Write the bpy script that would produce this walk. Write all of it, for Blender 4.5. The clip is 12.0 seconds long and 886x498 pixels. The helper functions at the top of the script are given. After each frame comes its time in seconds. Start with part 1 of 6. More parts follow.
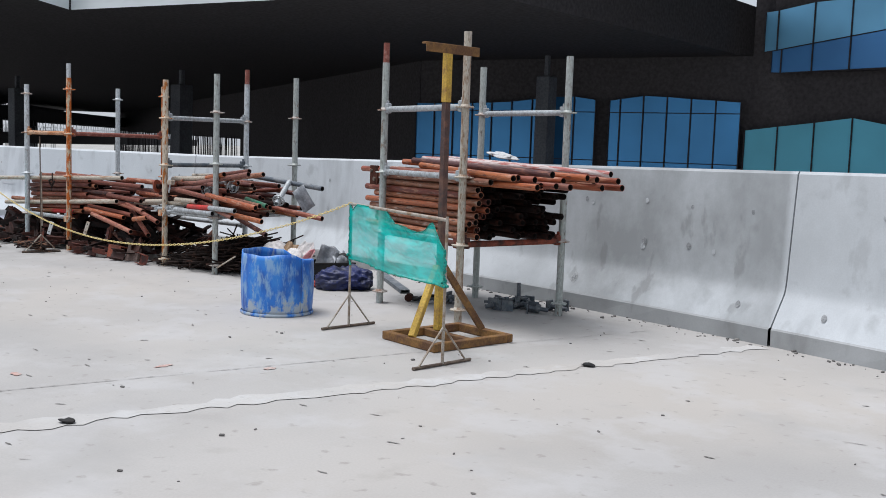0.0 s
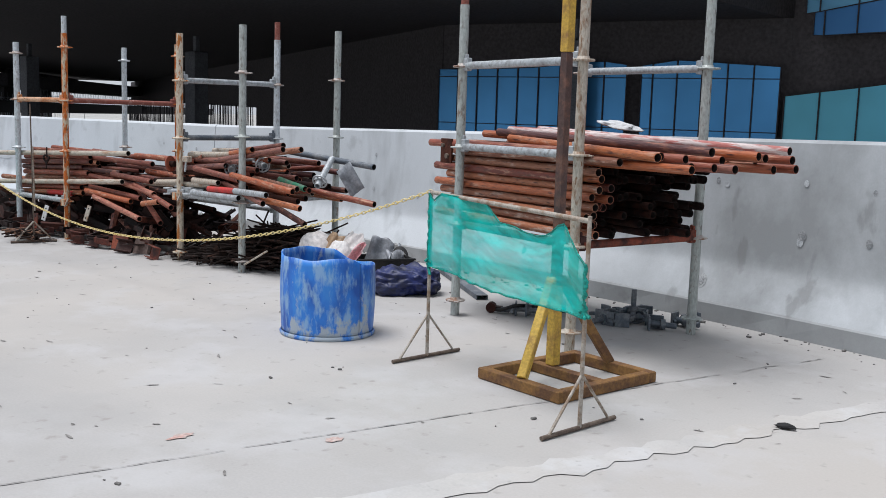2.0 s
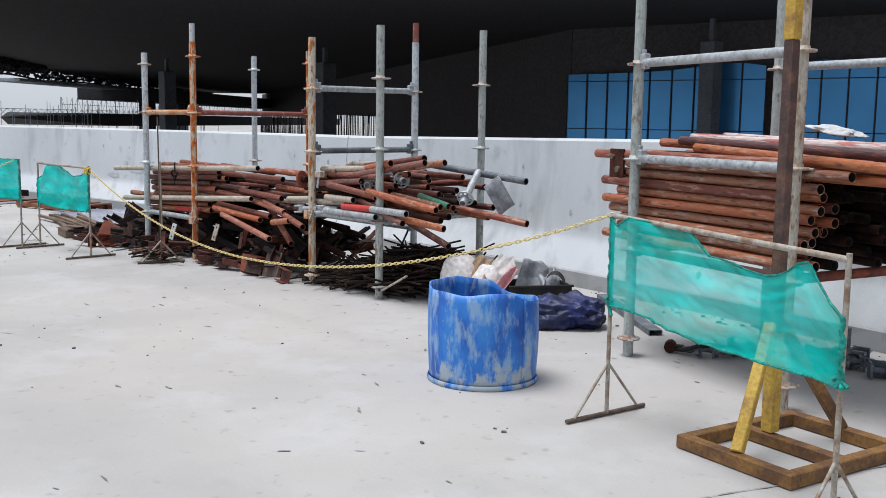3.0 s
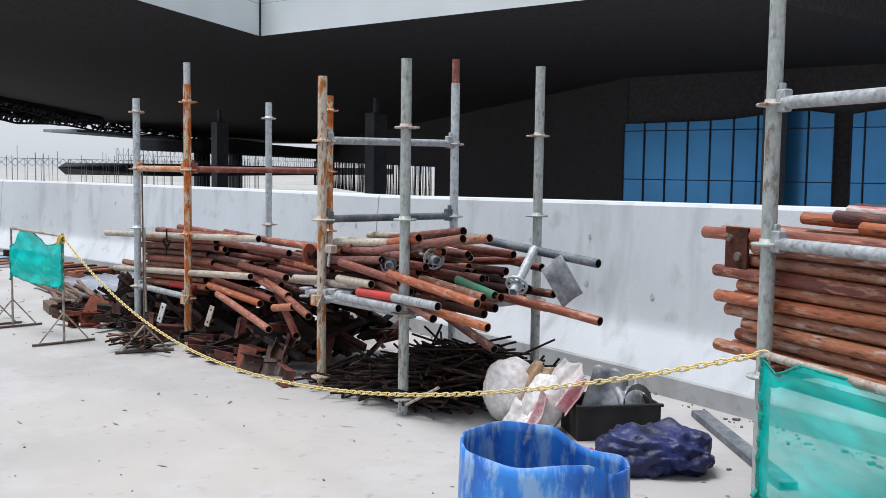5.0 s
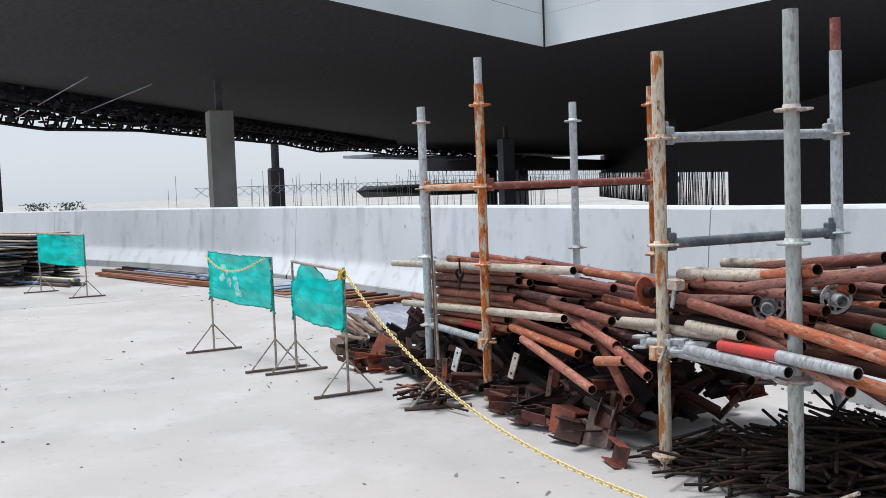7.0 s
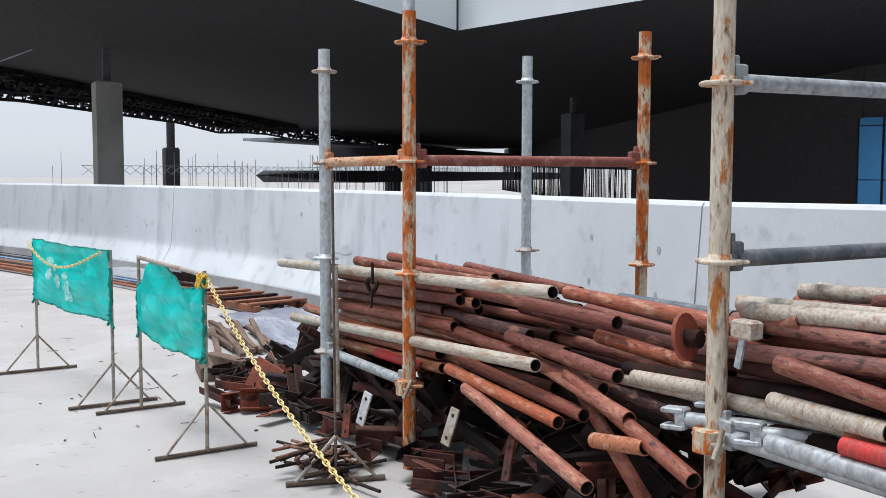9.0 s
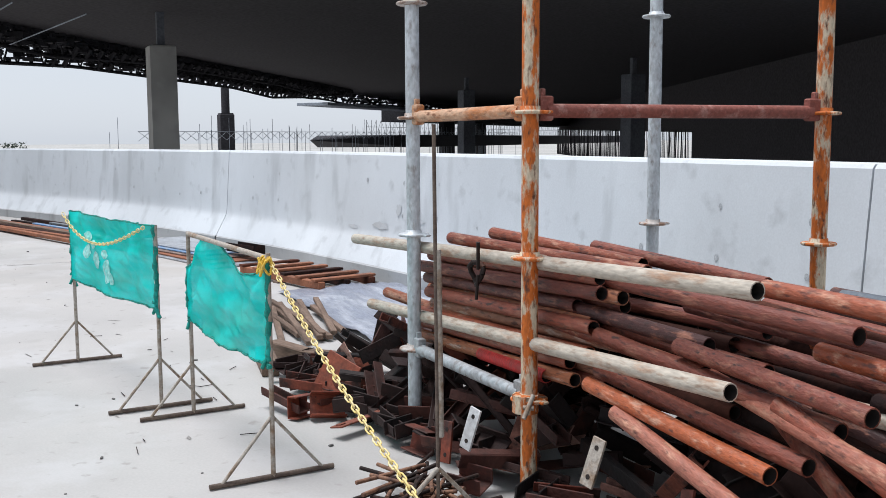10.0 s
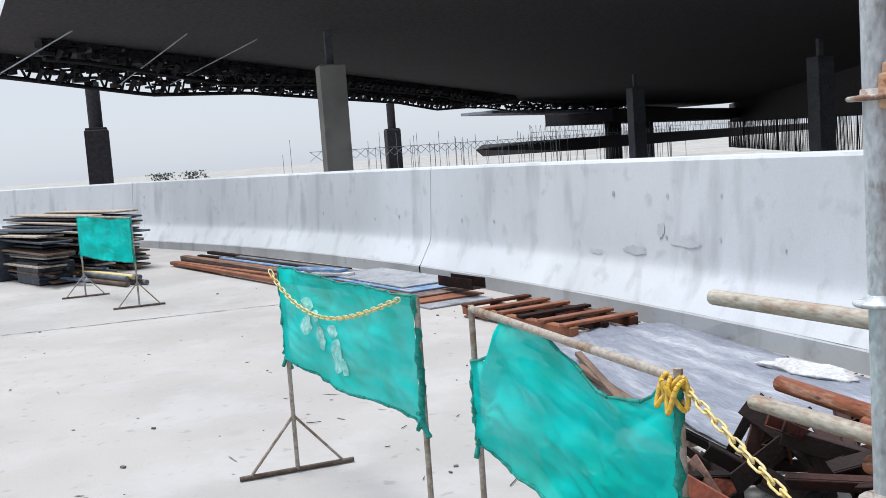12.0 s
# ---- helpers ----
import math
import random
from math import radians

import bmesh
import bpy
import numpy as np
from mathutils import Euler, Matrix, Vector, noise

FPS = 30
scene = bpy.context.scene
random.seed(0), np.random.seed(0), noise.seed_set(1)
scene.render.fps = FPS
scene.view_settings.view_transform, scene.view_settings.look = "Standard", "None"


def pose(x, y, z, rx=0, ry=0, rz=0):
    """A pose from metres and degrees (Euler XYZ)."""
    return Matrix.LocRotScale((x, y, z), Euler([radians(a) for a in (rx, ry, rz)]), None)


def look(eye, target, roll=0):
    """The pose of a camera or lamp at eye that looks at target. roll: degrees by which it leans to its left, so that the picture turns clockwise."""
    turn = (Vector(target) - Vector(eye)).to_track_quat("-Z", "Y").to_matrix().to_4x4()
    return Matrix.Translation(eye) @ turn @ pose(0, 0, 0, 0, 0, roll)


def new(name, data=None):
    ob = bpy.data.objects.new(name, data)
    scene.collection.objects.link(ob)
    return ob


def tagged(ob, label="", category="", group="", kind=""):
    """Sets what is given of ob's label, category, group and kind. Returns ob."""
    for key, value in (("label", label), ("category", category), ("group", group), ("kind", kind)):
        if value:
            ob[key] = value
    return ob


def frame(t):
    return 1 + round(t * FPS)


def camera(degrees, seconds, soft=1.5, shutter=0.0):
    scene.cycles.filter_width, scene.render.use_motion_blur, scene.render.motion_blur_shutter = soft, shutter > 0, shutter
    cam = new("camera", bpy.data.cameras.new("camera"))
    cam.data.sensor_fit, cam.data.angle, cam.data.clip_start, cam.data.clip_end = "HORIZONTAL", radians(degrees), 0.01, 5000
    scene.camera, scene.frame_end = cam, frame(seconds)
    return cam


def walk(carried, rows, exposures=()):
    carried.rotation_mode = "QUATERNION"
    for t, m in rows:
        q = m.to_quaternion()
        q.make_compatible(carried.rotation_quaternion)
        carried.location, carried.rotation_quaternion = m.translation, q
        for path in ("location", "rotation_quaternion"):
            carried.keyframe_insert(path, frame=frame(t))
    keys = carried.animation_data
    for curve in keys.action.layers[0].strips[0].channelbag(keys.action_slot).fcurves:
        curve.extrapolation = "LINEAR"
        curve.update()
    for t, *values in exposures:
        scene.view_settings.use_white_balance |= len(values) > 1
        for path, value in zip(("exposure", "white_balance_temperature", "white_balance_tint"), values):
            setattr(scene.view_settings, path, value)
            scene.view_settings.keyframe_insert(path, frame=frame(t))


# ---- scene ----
cam = camera(48.2, 12.0, 0.65)
PATH = [
    (0, (7.866, -6.085, 1.291), (6.607, -4.544, 1.093), 2.0),
    (0.5, (7.448, -5.807, 1.306), (6.338, -4.182, 0.951), 2.0),
    (1, (7.133, -5.531, 1.314), (5.837, -4.048, 0.967), 0.2),
    (1.5, (6.716, -5.217, 1.258), (5.399, -3.743, 0.949), 2.0),
    (2, (6.3, -4.985, 1.278), (5.024, -3.468, 1.016), 1.8),
    (2.5, (5.932, -4.738, 1.302), (4.468, -3.4, 1.047), 1.2),
    (2.7, (5.768, -4.631, 1.274), (4.309, -3.286, 1.019), 0.9),
    (4.3, (4.654, -3.771, 1.328), (3.19, -2.422, 1.138), 1.3),
    (4.5, (4.526, -3.615, 1.323), (3.067, -2.256, 1.179), 0.9),
    (5, (4.298, -3.287, 1.348), (2.762, -2.015, 1.191), 0.8),
    (5.5, (3.999, -3.119, 1.317), (2.368, -1.974, 1.15), -0.4),
    (6, (3.669, -2.883, 1.299), (1.908, -1.943, 1.178), -2.3),
    (6.5, (3.306, -2.713, 1.328), (1.459, -1.957, 1.193), -1.5),
    (7, (2.901, -2.675, 1.342), (1.065, -1.89, 1.216), -2.1),
    (7.2, (2.723, -2.573, 1.322), (0.905, -1.748, 1.209), -2.4),
    (8.8, (1.315, -2.036, 1.266), (-0.406, -1.022, 1.157), -0.2),
    (9, (1.154, -1.958, 1.275), (-0.592, -0.994, 1.125), 0.1),
    (9.5, (0.664, -1.876, 1.287), (-1.068, -0.895, 1.097), -1.4),
    (10, (0.199, -1.725, 1.245), (-1.59, -0.859, 1.024), -0.3),
    (10.5, (-0.274, -1.689, 1.24), (-2.101, -0.894, 1.07), 0.8),
    (11, (-0.717, -1.65, 1.241), (-2.543, -0.851, 1.081), -0.7),
    (11.3, (-0.983, -1.604, 1.259), (-2.85, -0.915, 1.051), -0.8),
    (11.5, (-1.17, -1.615, 1.258), (-3.066, -1.021, 1.029), -1.1),
    (12, (-1.618, -1.672, 1.278), (-3.529, -1.115, 1.082), -4.1),
]
walk(cam, [(t, look(eye, target, roll)) for t, eye, target, roll in PATH], [(0, 0.67, 6350, 11), (2.5, 0.73, 6350, 11), (4.5, 0.87, 6350, 11), (12, 0.93, 6350, 11)])

# ---- world, sun, exposure ----
world = bpy.data.worlds.new("world")
scene.world = world
world.use_nodes = True
wn = world.node_tree
sky = wn.nodes.new("ShaderNodeTexSky")
sky.sky_type, sky.sun_disc = "NISHITA", False
SUN_EL, SUN_AZ = 74.0, 225.0          # degrees; azimuth of the sun's place, from +x towards +y
sky.sun_elevation, sky.sun_rotation = radians(SUN_EL), radians(90 - SUN_AZ)
sky.air_density, sky.dust_density, sky.ozone_density = 1.0, 1.0, 1.2
bg = wn.nodes["Background"]
haze = wn.nodes.new("ShaderNodeHueSaturation")      # a milky, overcast sky
haze.inputs["Saturation"].default_value = 0.38
cloud = wn.nodes.new("ShaderNodeMix")               # even cloud over the whole sky
cloud.data_type = "RGBA"
cloud.inputs[0].default_value = 0.82
cloud.inputs[7].default_value = (3.2, 3.45, 3.78, 1)
wn.links.new(sky.outputs["Color"], haze.inputs["Color"])
wn.links.new(haze.outputs["Color"], cloud.inputs[6])
wn.links.new(cloud.outputs[2], bg.inputs["Color"])
bg.inputs["Strength"].default_value = 0.105
sun = new("sun", bpy.data.lights.new("sun", "SUN"))
sun.data.energy, sun.data.angle, sun.data.color = 1.9, radians(30), (1.0, 0.985, 0.975)
sun_way = Vector((math.cos(radians(SUN_EL)) * math.cos(radians(SUN_AZ)), math.cos(radians(SUN_EL)) * math.sin(radians(SUN_AZ)), math.sin(radians(SUN_EL))))
sun.matrix_world = look(sun_way * 50, (0, 0, 0))

rng = random.Random(7)


# ---- materials ----
def nodes_of(name):
    m = bpy.data.materials.new(name)
    m.use_nodes = True
    return m, m.node_tree, m.node_tree.nodes["Principled BSDF"]


def noise_at(nt, coord, scale, detail=4.0, stretch=(1, 1, 1)):
    mp = nt.nodes.new("ShaderNodeMapping")
    mp.inputs["Scale"].default_value = stretch
    nt.links.new(coord, mp.inputs["Vector"])
    n = nt.nodes.new("ShaderNodeTexNoise")
    n.inputs["Scale"].default_value, n.inputs["Detail"].default_value = scale, detail
    n.inputs["Roughness"].default_value = 0.62 if detail > 6.5 else 0.5
    nt.links.new(mp.outputs["Vector"], n.inputs["Vector"])
    return n.outputs["Fac"]


def ramp(nt, fac, stops):
    r = nt.nodes.new("ShaderNodeValToRGB")
    e = r.color_ramp.elements
    while len(e) < len(stops):
        e.new(0.5)
    for el, (p, c) in zip(e, stops):
        el.position, el.color = p, (*c, 1)
    nt.links.new(fac, r.inputs["Fac"])
    return r.outputs["Color"]


def mixed(nt, fac, a, b, kind="MIX"):
    m = nt.nodes.new("ShaderNodeMix")
    m.data_type, m.blend_type = "RGBA", kind
    for sock, v in ((m.inputs[0], fac), (m.inputs[6], a), (m.inputs[7], b)):
        if hasattr(v, "is_linked"):
            nt.links.new(v, sock)
        elif isinstance(v, tuple):
            sock.default_value = (*v, 1)
        else:
            sock.default_value = v
    return m.outputs[2]


def bumped(nt, p, fac, strength, distance=0.01):
    b = nt.nodes.new("ShaderNodeBump")
    b.inputs["Strength"].default_value, b.inputs["Distance"].default_value = strength, distance
    nt.links.new(fac, b.inputs["Height"])
    nt.links.new(b.outputs["Normal"], p.inputs["Normal"])


def surface(name, main, spots, scale=6.0, fine=70.0, rough=0.7, metal=0.0, bump=0.25, edge=(0.45, 0.62), world_space=False, rand=None, stretch=(1, 1, 1), pits=None):
    """A worn surface: a main colour with grain, patches of a second colour and, if given, a tone that differs from object to object."""
    m, nt, p = nodes_of(name)
    tc = nt.nodes.new("ShaderNodeTexCoord")
    if world_space:
        geo = nt.nodes.new("ShaderNodeNewGeometry")
        coord = geo.outputs["Position"]
    else:
        coord = tc.outputs["Object"]
    info = nt.nodes.new("ShaderNodeObjectInfo")
    if not world_space:
        shift = nt.nodes.new("ShaderNodeVectorMath")
        shift.operation = "ADD"
        mul = nt.nodes.new("ShaderNodeMath")
        mul.operation = "MULTIPLY"
        mul.inputs[1].default_value = 37.0
        nt.links.new(info.outputs["Random"], mul.inputs[0])
        nt.links.new(coord, shift.inputs[0])
        nt.links.new(mul.outputs[0], shift.inputs[1])
        coord = shift.outputs[0]
    base = ramp(nt, info.outputs["Random"], rand) if rand else main
    big = noise_at(nt, coord, scale, 8.0, stretch)
    mask = ramp(nt, big, [(edge[0], (0, 0, 0)), (edge[1], (1, 1, 1))])
    small = noise_at(nt, coord, fine, 3.0, stretch)
    grain = ramp(nt, small, [(0.3, (0.72, 0.72, 0.72)), (0.7, (1.12, 1.12, 1.12))])
    col = mixed(nt, mask, base, spots)
    if pits:
        deep = noise_at(nt, coord, fine * 0.55, 6.0, stretch)
        col = mixed(nt, ramp(nt, deep, [(0.56, (0, 0, 0)), (0.70, (1, 1, 1))]), col, pits)
    col = mixed(nt, 1.0, col, grain, "MULTIPLY")
    nt.links.new(col, p.inputs["Base Color"])
    p.inputs["Roughness"].default_value, p.inputs["Metallic"].default_value = rough, metal
    if bump:
        bumped(nt, p, small, bump)
    return m


def concrete(name, light, dark, stain, scale, streak=(1, 1, 1)):
    m, nt, p = nodes_of(name)
    geo = nt.nodes.new("ShaderNodeNewGeometry")
    pos = geo.outputs["Position"]
    large = noise_at(nt, pos, scale, 6.0, streak)
    mid = noise_at(nt, pos, scale * 6, 5.0)
    fine = noise_at(nt, pos, 90.0, 3.0)
    col = ramp(nt, large, [(0.32, dark), (0.6, light)])
    spots = ramp(nt, mid, [(0.60, (0, 0, 0)), (0.74, (1, 1, 1))])
    col = mixed(nt, mixed(nt, 0.5, (0, 0, 0), spots), col, stain)
    col = mixed(nt, 1.0, col, ramp(nt, fine, [(0.3, (0.95, 0.95, 0.95)), (0.7, (1.03, 1.03, 1.03))]), "MULTIPLY")
    if streak == (1, 1, 1):
        wide = noise_at(nt, pos, scale * 0.45, 3.0)
        col = mixed(nt, ramp(nt, wide, [(0.50, (0, 0, 0)), (0.72, (0.5, 0.5, 0.5))]), col, (0.44, 0.40, 0.355))
        pale = noise_at(nt, pos, scale * 3.0, 12.0)
        col = mixed(nt, ramp(nt, pale, [(0.50, (0, 0, 0)), (0.62, (0.45, 0.45, 0.45))]), col, tuple(min(0.62, c * k) for c, k in zip(light, (1.12, 1.15, 1.2))))
        dull = noise_at(nt, pos, scale * 1.6, 12.0)
        col = mixed(nt, ramp(nt, dull, [(0.55, (0, 0, 0)), (0.68, (0.55, 0.55, 0.55))]), col, dark)
        flecks = noise_at(nt, pos, scale * 22, 4.0)
        col = mixed(nt, ramp(nt, flecks, [(0.63, (0, 0, 0)), (0.72, (0.6, 0.6, 0.6))]), col, stain)
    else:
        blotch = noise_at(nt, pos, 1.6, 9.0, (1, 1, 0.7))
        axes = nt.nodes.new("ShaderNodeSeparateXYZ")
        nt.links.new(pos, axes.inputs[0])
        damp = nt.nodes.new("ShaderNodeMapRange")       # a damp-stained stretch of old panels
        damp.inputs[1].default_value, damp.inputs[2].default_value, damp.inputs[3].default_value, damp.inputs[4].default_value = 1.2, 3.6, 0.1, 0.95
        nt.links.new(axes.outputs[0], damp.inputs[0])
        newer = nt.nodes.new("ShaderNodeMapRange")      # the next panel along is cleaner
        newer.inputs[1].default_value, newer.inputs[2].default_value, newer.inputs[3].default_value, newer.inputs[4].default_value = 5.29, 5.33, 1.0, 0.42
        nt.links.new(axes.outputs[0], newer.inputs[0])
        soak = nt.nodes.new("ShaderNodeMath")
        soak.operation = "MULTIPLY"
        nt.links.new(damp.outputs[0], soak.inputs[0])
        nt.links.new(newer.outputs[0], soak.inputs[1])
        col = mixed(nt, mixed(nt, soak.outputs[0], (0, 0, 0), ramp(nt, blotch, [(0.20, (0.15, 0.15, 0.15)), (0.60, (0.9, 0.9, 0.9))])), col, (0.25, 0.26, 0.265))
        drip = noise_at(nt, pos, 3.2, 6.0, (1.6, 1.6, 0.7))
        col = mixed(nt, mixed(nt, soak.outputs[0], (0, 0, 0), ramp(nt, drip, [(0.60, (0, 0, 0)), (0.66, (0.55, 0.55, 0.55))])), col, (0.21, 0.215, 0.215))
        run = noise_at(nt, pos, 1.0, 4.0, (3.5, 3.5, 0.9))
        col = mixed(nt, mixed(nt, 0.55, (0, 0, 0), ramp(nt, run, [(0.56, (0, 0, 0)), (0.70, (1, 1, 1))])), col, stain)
    nt.links.new(col, p.inputs["Base Color"])
    p.inputs["Roughness"].default_value = 0.85
    bumped(nt, p, mid, 0.12, 0.02)
    return m


M_DECK = concrete("deck concrete", (0.43, 0.415, 0.40), (0.345, 0.335, 0.325), (0.27, 0.25, 0.23), 0.55)
M_BAND = concrete("mortar band", (0.485, 0.475, 0.46), (0.40, 0.39, 0.38), (0.31, 0.30, 0.285), 1.3)
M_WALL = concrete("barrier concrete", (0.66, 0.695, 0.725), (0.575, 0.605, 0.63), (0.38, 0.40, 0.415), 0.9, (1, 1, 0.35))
M_KERB = concrete("stained kerb concrete", (0.47, 0.485, 0.495), (0.37, 0.38, 0.385), (0.22, 0.22, 0.215), 1.4, (1, 1, 0.5))
M_PATCH = surface("tie hole mortar", (0.40, 0.42, 0.44), (0.52, 0.54, 0.56), 20, 90)
M_DENT = surface("dark filled tie hole", (0.24, 0.25, 0.26), (0.36, 0.37, 0.38), 30, 90)
M_RING = surface("damp ring round a tie hole", (0.33, 0.345, 0.35), (0.45, 0.46, 0.47), 16, 90)
M_STAIN = concrete("smeared concrete", (0.58, 0.605, 0.63), (0.50, 0.525, 0.545), (0.52, 0.54, 0.56), 4.0)
M_CRACK = surface("dark joint", (0.12, 0.115, 0.11), (0.22, 0.21, 0.20), 14, 60)
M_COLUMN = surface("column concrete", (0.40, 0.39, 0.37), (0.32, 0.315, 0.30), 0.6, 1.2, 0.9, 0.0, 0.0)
# darkened copy of the column concrete for columns deep in the roof's shade
M_COLSHADE = surface("column concrete, roof shade in colour", (0.13, 0.14, 0.16), (0.10, 0.107, 0.125), 0.6, 8, 0.9)
M_GALV = surface("worn galvanised tube", (0.58, 0.62, 0.645), (0.49, 0.52, 0.54), 6, 70, 0.5, 0.2, 0.15, (0.50, 0.62), stretch=(1, 1, 0.5), pits=(0.34, 0.33, 0.325))
M_GREY = surface("grey-green painted tube", (0.41, 0.44, 0.42), (0.22, 0.17, 0.13), 14, 80, 0.5, 0.1, 0.15, (0.62, 0.67), stretch=(1, 1, 0.4), pits=(0.22, 0.21, 0.19))
M_ORANGE = surface("rusty painted tube", (0.60, 0.50, 0.36), (0.54, 0.125, 0.010), 26, 110, 0.7, 0.0, 0.3, (0.44, 0.52), stretch=(1, 1, 0.35), pits=(0.12, 0.04, 0.016))
M_ORANGEBAR = surface("rusty painted ledger tube", (0.58, 0.36, 0.23), (0.46, 0.17, 0.055), 20, 110, 0.65, 0.05, 0.3, (0.44, 0.60), stretch=(0.35, 1, 1), pits=(0.22, 0.085, 0.035))
M_ORANGE2 = surface("cream tube with rust streaks", (0.60, 0.52, 0.41), (0.46, 0.15, 0.025), 22, 110, 0.7, 0.05, 0.3, (0.54, 0.60), stretch=(1, 1, 0.3), pits=(0.16, 0.075, 0.035))
M_CUP = surface("worn cup steel", (0.46, 0.42, 0.39), (0.26, 0.15, 0.10), 22, 90, 0.65, 0.1, 0.2, (0.48, 0.60))
M_GALVPIPE = surface("galvanised pipe", (0.43, 0.46, 0.48), (0.32, 0.33, 0.34), 14, 50, 0.5, 0.3, 0.15, (0.48, 0.64), pits=(0.26, 0.25, 0.24))
M_JOINT = surface("dull joint line", (0.33, 0.32, 0.31), (0.24, 0.23, 0.22), 10, 60)
M_CREAM = surface("worn cream tube", (0.50, 0.45, 0.38), (0.30, 0.19, 0.12), 20, 110, 0.7, 0.1, 0.3, (0.50, 0.64), stretch=(1, 1, 0.35), pits=(0.24, 0.14, 0.08))
M_ROPE = surface("bright yellow rope", (0.78, 0.50, 0.05), (0.70, 0.48, 0.10), 30, 90, 0.6)
M_REDTOP = surface("maroon primer", (0.24, 0.07, 0.05), (0.36, 0.17, 0.14), 18, 80, edge=(0.52, 0.62))
M_PIPE = surface("rusted pipe", (0.2, 0.08, 0.05), (0.30, 0.125, 0.08), 4, 14, 0.55, 0.05, 0.4, (0.52, 0.66), stretch=(2.5, 9, 9),
                 rand=[(0.0, (0.035, 0.014, 0.014)), (0.3, (0.13, 0.036, 0.027)), (0.55, (0.25, 0.062, 0.033)), (0.8, (0.09, 0.034, 0.034)), (1.0, (0.30, 0.12, 0.09))], pits=(0.035, 0.014, 0.012))
M_PIPE2 = surface("red oxide pipe", (0.3, 0.1, 0.06), (0.50, 0.26, 0.17), 4, 14, 0.5, 0.0, 0.35, (0.52, 0.66), stretch=(2.5, 9, 9),
                  rand=[(0.0, (0.16, 0.036, 0.022)), (0.35, (0.36, 0.082, 0.026)), (0.6, (0.44, 0.13, 0.042)), (0.8, (0.27, 0.068, 0.040)), (1.0, (0.38, 0.15, 0.10))], pits=(0.10, 0.032, 0.022))
M_PIPE3 = surface("pale painted pipe", (0.47, 0.42, 0.35), (0.36, 0.22, 0.14), 4, 14, 0.6, 0.0, 0.25, (0.50, 0.68), stretch=(5, 7, 7), pits=(0.30, 0.22, 0.16))
M_PIPE4 = surface("dusty rusted pipe", (0.32, 0.19, 0.14), (0.50, 0.36, 0.29), 4, 14, 0.6, 0.05, 0.25, (0.54, 0.64), stretch=(2.5, 9, 9),
                  rand=[(0.0, (0.22, 0.085, 0.05)), (0.5, (0.36, 0.16, 0.095)), (1.0, (0.42, 0.14, 0.06))], pits=(0.085, 0.03, 0.02))
M_PINKPIPE = surface("whitewashed pink pipe", (0.62, 0.52, 0.50), (0.46, 0.15, 0.13), 4, 14, 0.6, 0.0, 0.2, (0.50, 0.58), stretch=(2.5, 9, 9), pits=(0.30, 0.13, 0.11))
# rust darkened to near black so deep pipes carry the heap's inner shade
M_RUST_SHADE = surface("rusted steel, inner shade in colour", (0.10, 0.045, 0.035), (0.04, 0.016, 0.012), 9, 60, 0.85, 0.1, 0.35,
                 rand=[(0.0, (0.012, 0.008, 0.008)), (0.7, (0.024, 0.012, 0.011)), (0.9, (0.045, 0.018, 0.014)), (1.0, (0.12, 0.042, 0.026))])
M_RUST_SHADE.node_tree.nodes["Principled BSDF"].inputs["Specular IOR Level"].default_value = 0.15
M_SCRAP = surface("rusted scrap steel", (0.10, 0.045, 0.035), (0.035, 0.014, 0.011), 9, 60, 0.75, 0.1, 0.35, (0.50, 0.62),
                  rand=[(0.0, (0.010, 0.007, 0.007)), (0.45, (0.030, 0.012, 0.010)), (0.75, (0.085, 0.026, 0.018)), (0.92, (0.20, 0.05, 0.026)), (1.0, (0.34, 0.20, 0.16))])
M_RUSTRED = surface("red-brown rusted plate", (0.18, 0.04, 0.022), (0.045, 0.016, 0.012), 7, 60, 0.75, 0.0, 0.3, rand=[(0.0, (0.05, 0.018, 0.014)), (0.5, (0.13, 0.032, 0.02)), (1.0, (0.26, 0.055, 0.026))])
M_DUSTPLATE = surface("dusty brown steel plate", (0.24, 0.17, 0.145), (0.10, 0.06, 0.05), 7, 60, 0.8, 0.0, 0.3)
M_REDPLATE = surface("brick-red primed plate", (0.30, 0.075, 0.04), (0.17, 0.05, 0.03), 8, 60, 0.75, 0.0, 0.2)
M_SCUFF = surface("dark scuffed concrete", (0.17, 0.16, 0.15), (0.30, 0.285, 0.27), 9, 60, world_space=True)
M_REBAR = surface("dark rebar", (0.022, 0.014, 0.012), (0.085, 0.04, 0.028), 10, 70, 0.7, 0.15, 0.4, (0.52, 0.66))
M_REBAR.node_tree.nodes["Principled BSDF"].inputs["Specular IOR Level"].default_value = 0.25
M_RODTAN = surface("tan rusty rod", (0.24, 0.12, 0.07), (0.07, 0.032, 0.022), 8, 70, 0.75)
M_LEG = surface("barricade steel", (0.42, 0.38, 0.33), (0.26, 0.18, 0.12), 14, 90, 0.7, 0.2, 0.3)
M_LEGBASE = surface("barricade base bar", (0.10, 0.07, 0.055), (0.17, 0.13, 0.1), 14, 90, 0.8)
M_YELLOW = surface("worn yellow paint", (0.58, 0.36, 0.055), (0.32, 0.17, 0.05), 8, 70, 0.6, 0.0, 0.2, (0.5, 0.66))
M_OCHRE = surface("rusty ochre base", (0.25, 0.125, 0.035), (0.13, 0.06, 0.026), 9, 70, 0.75, 0.0, 0.2, (0.42, 0.6))
M_MAROON = surface("dark maroon post", (0.075, 0.04, 0.035), (0.16, 0.075, 0.05), 11, 70, 0.65)


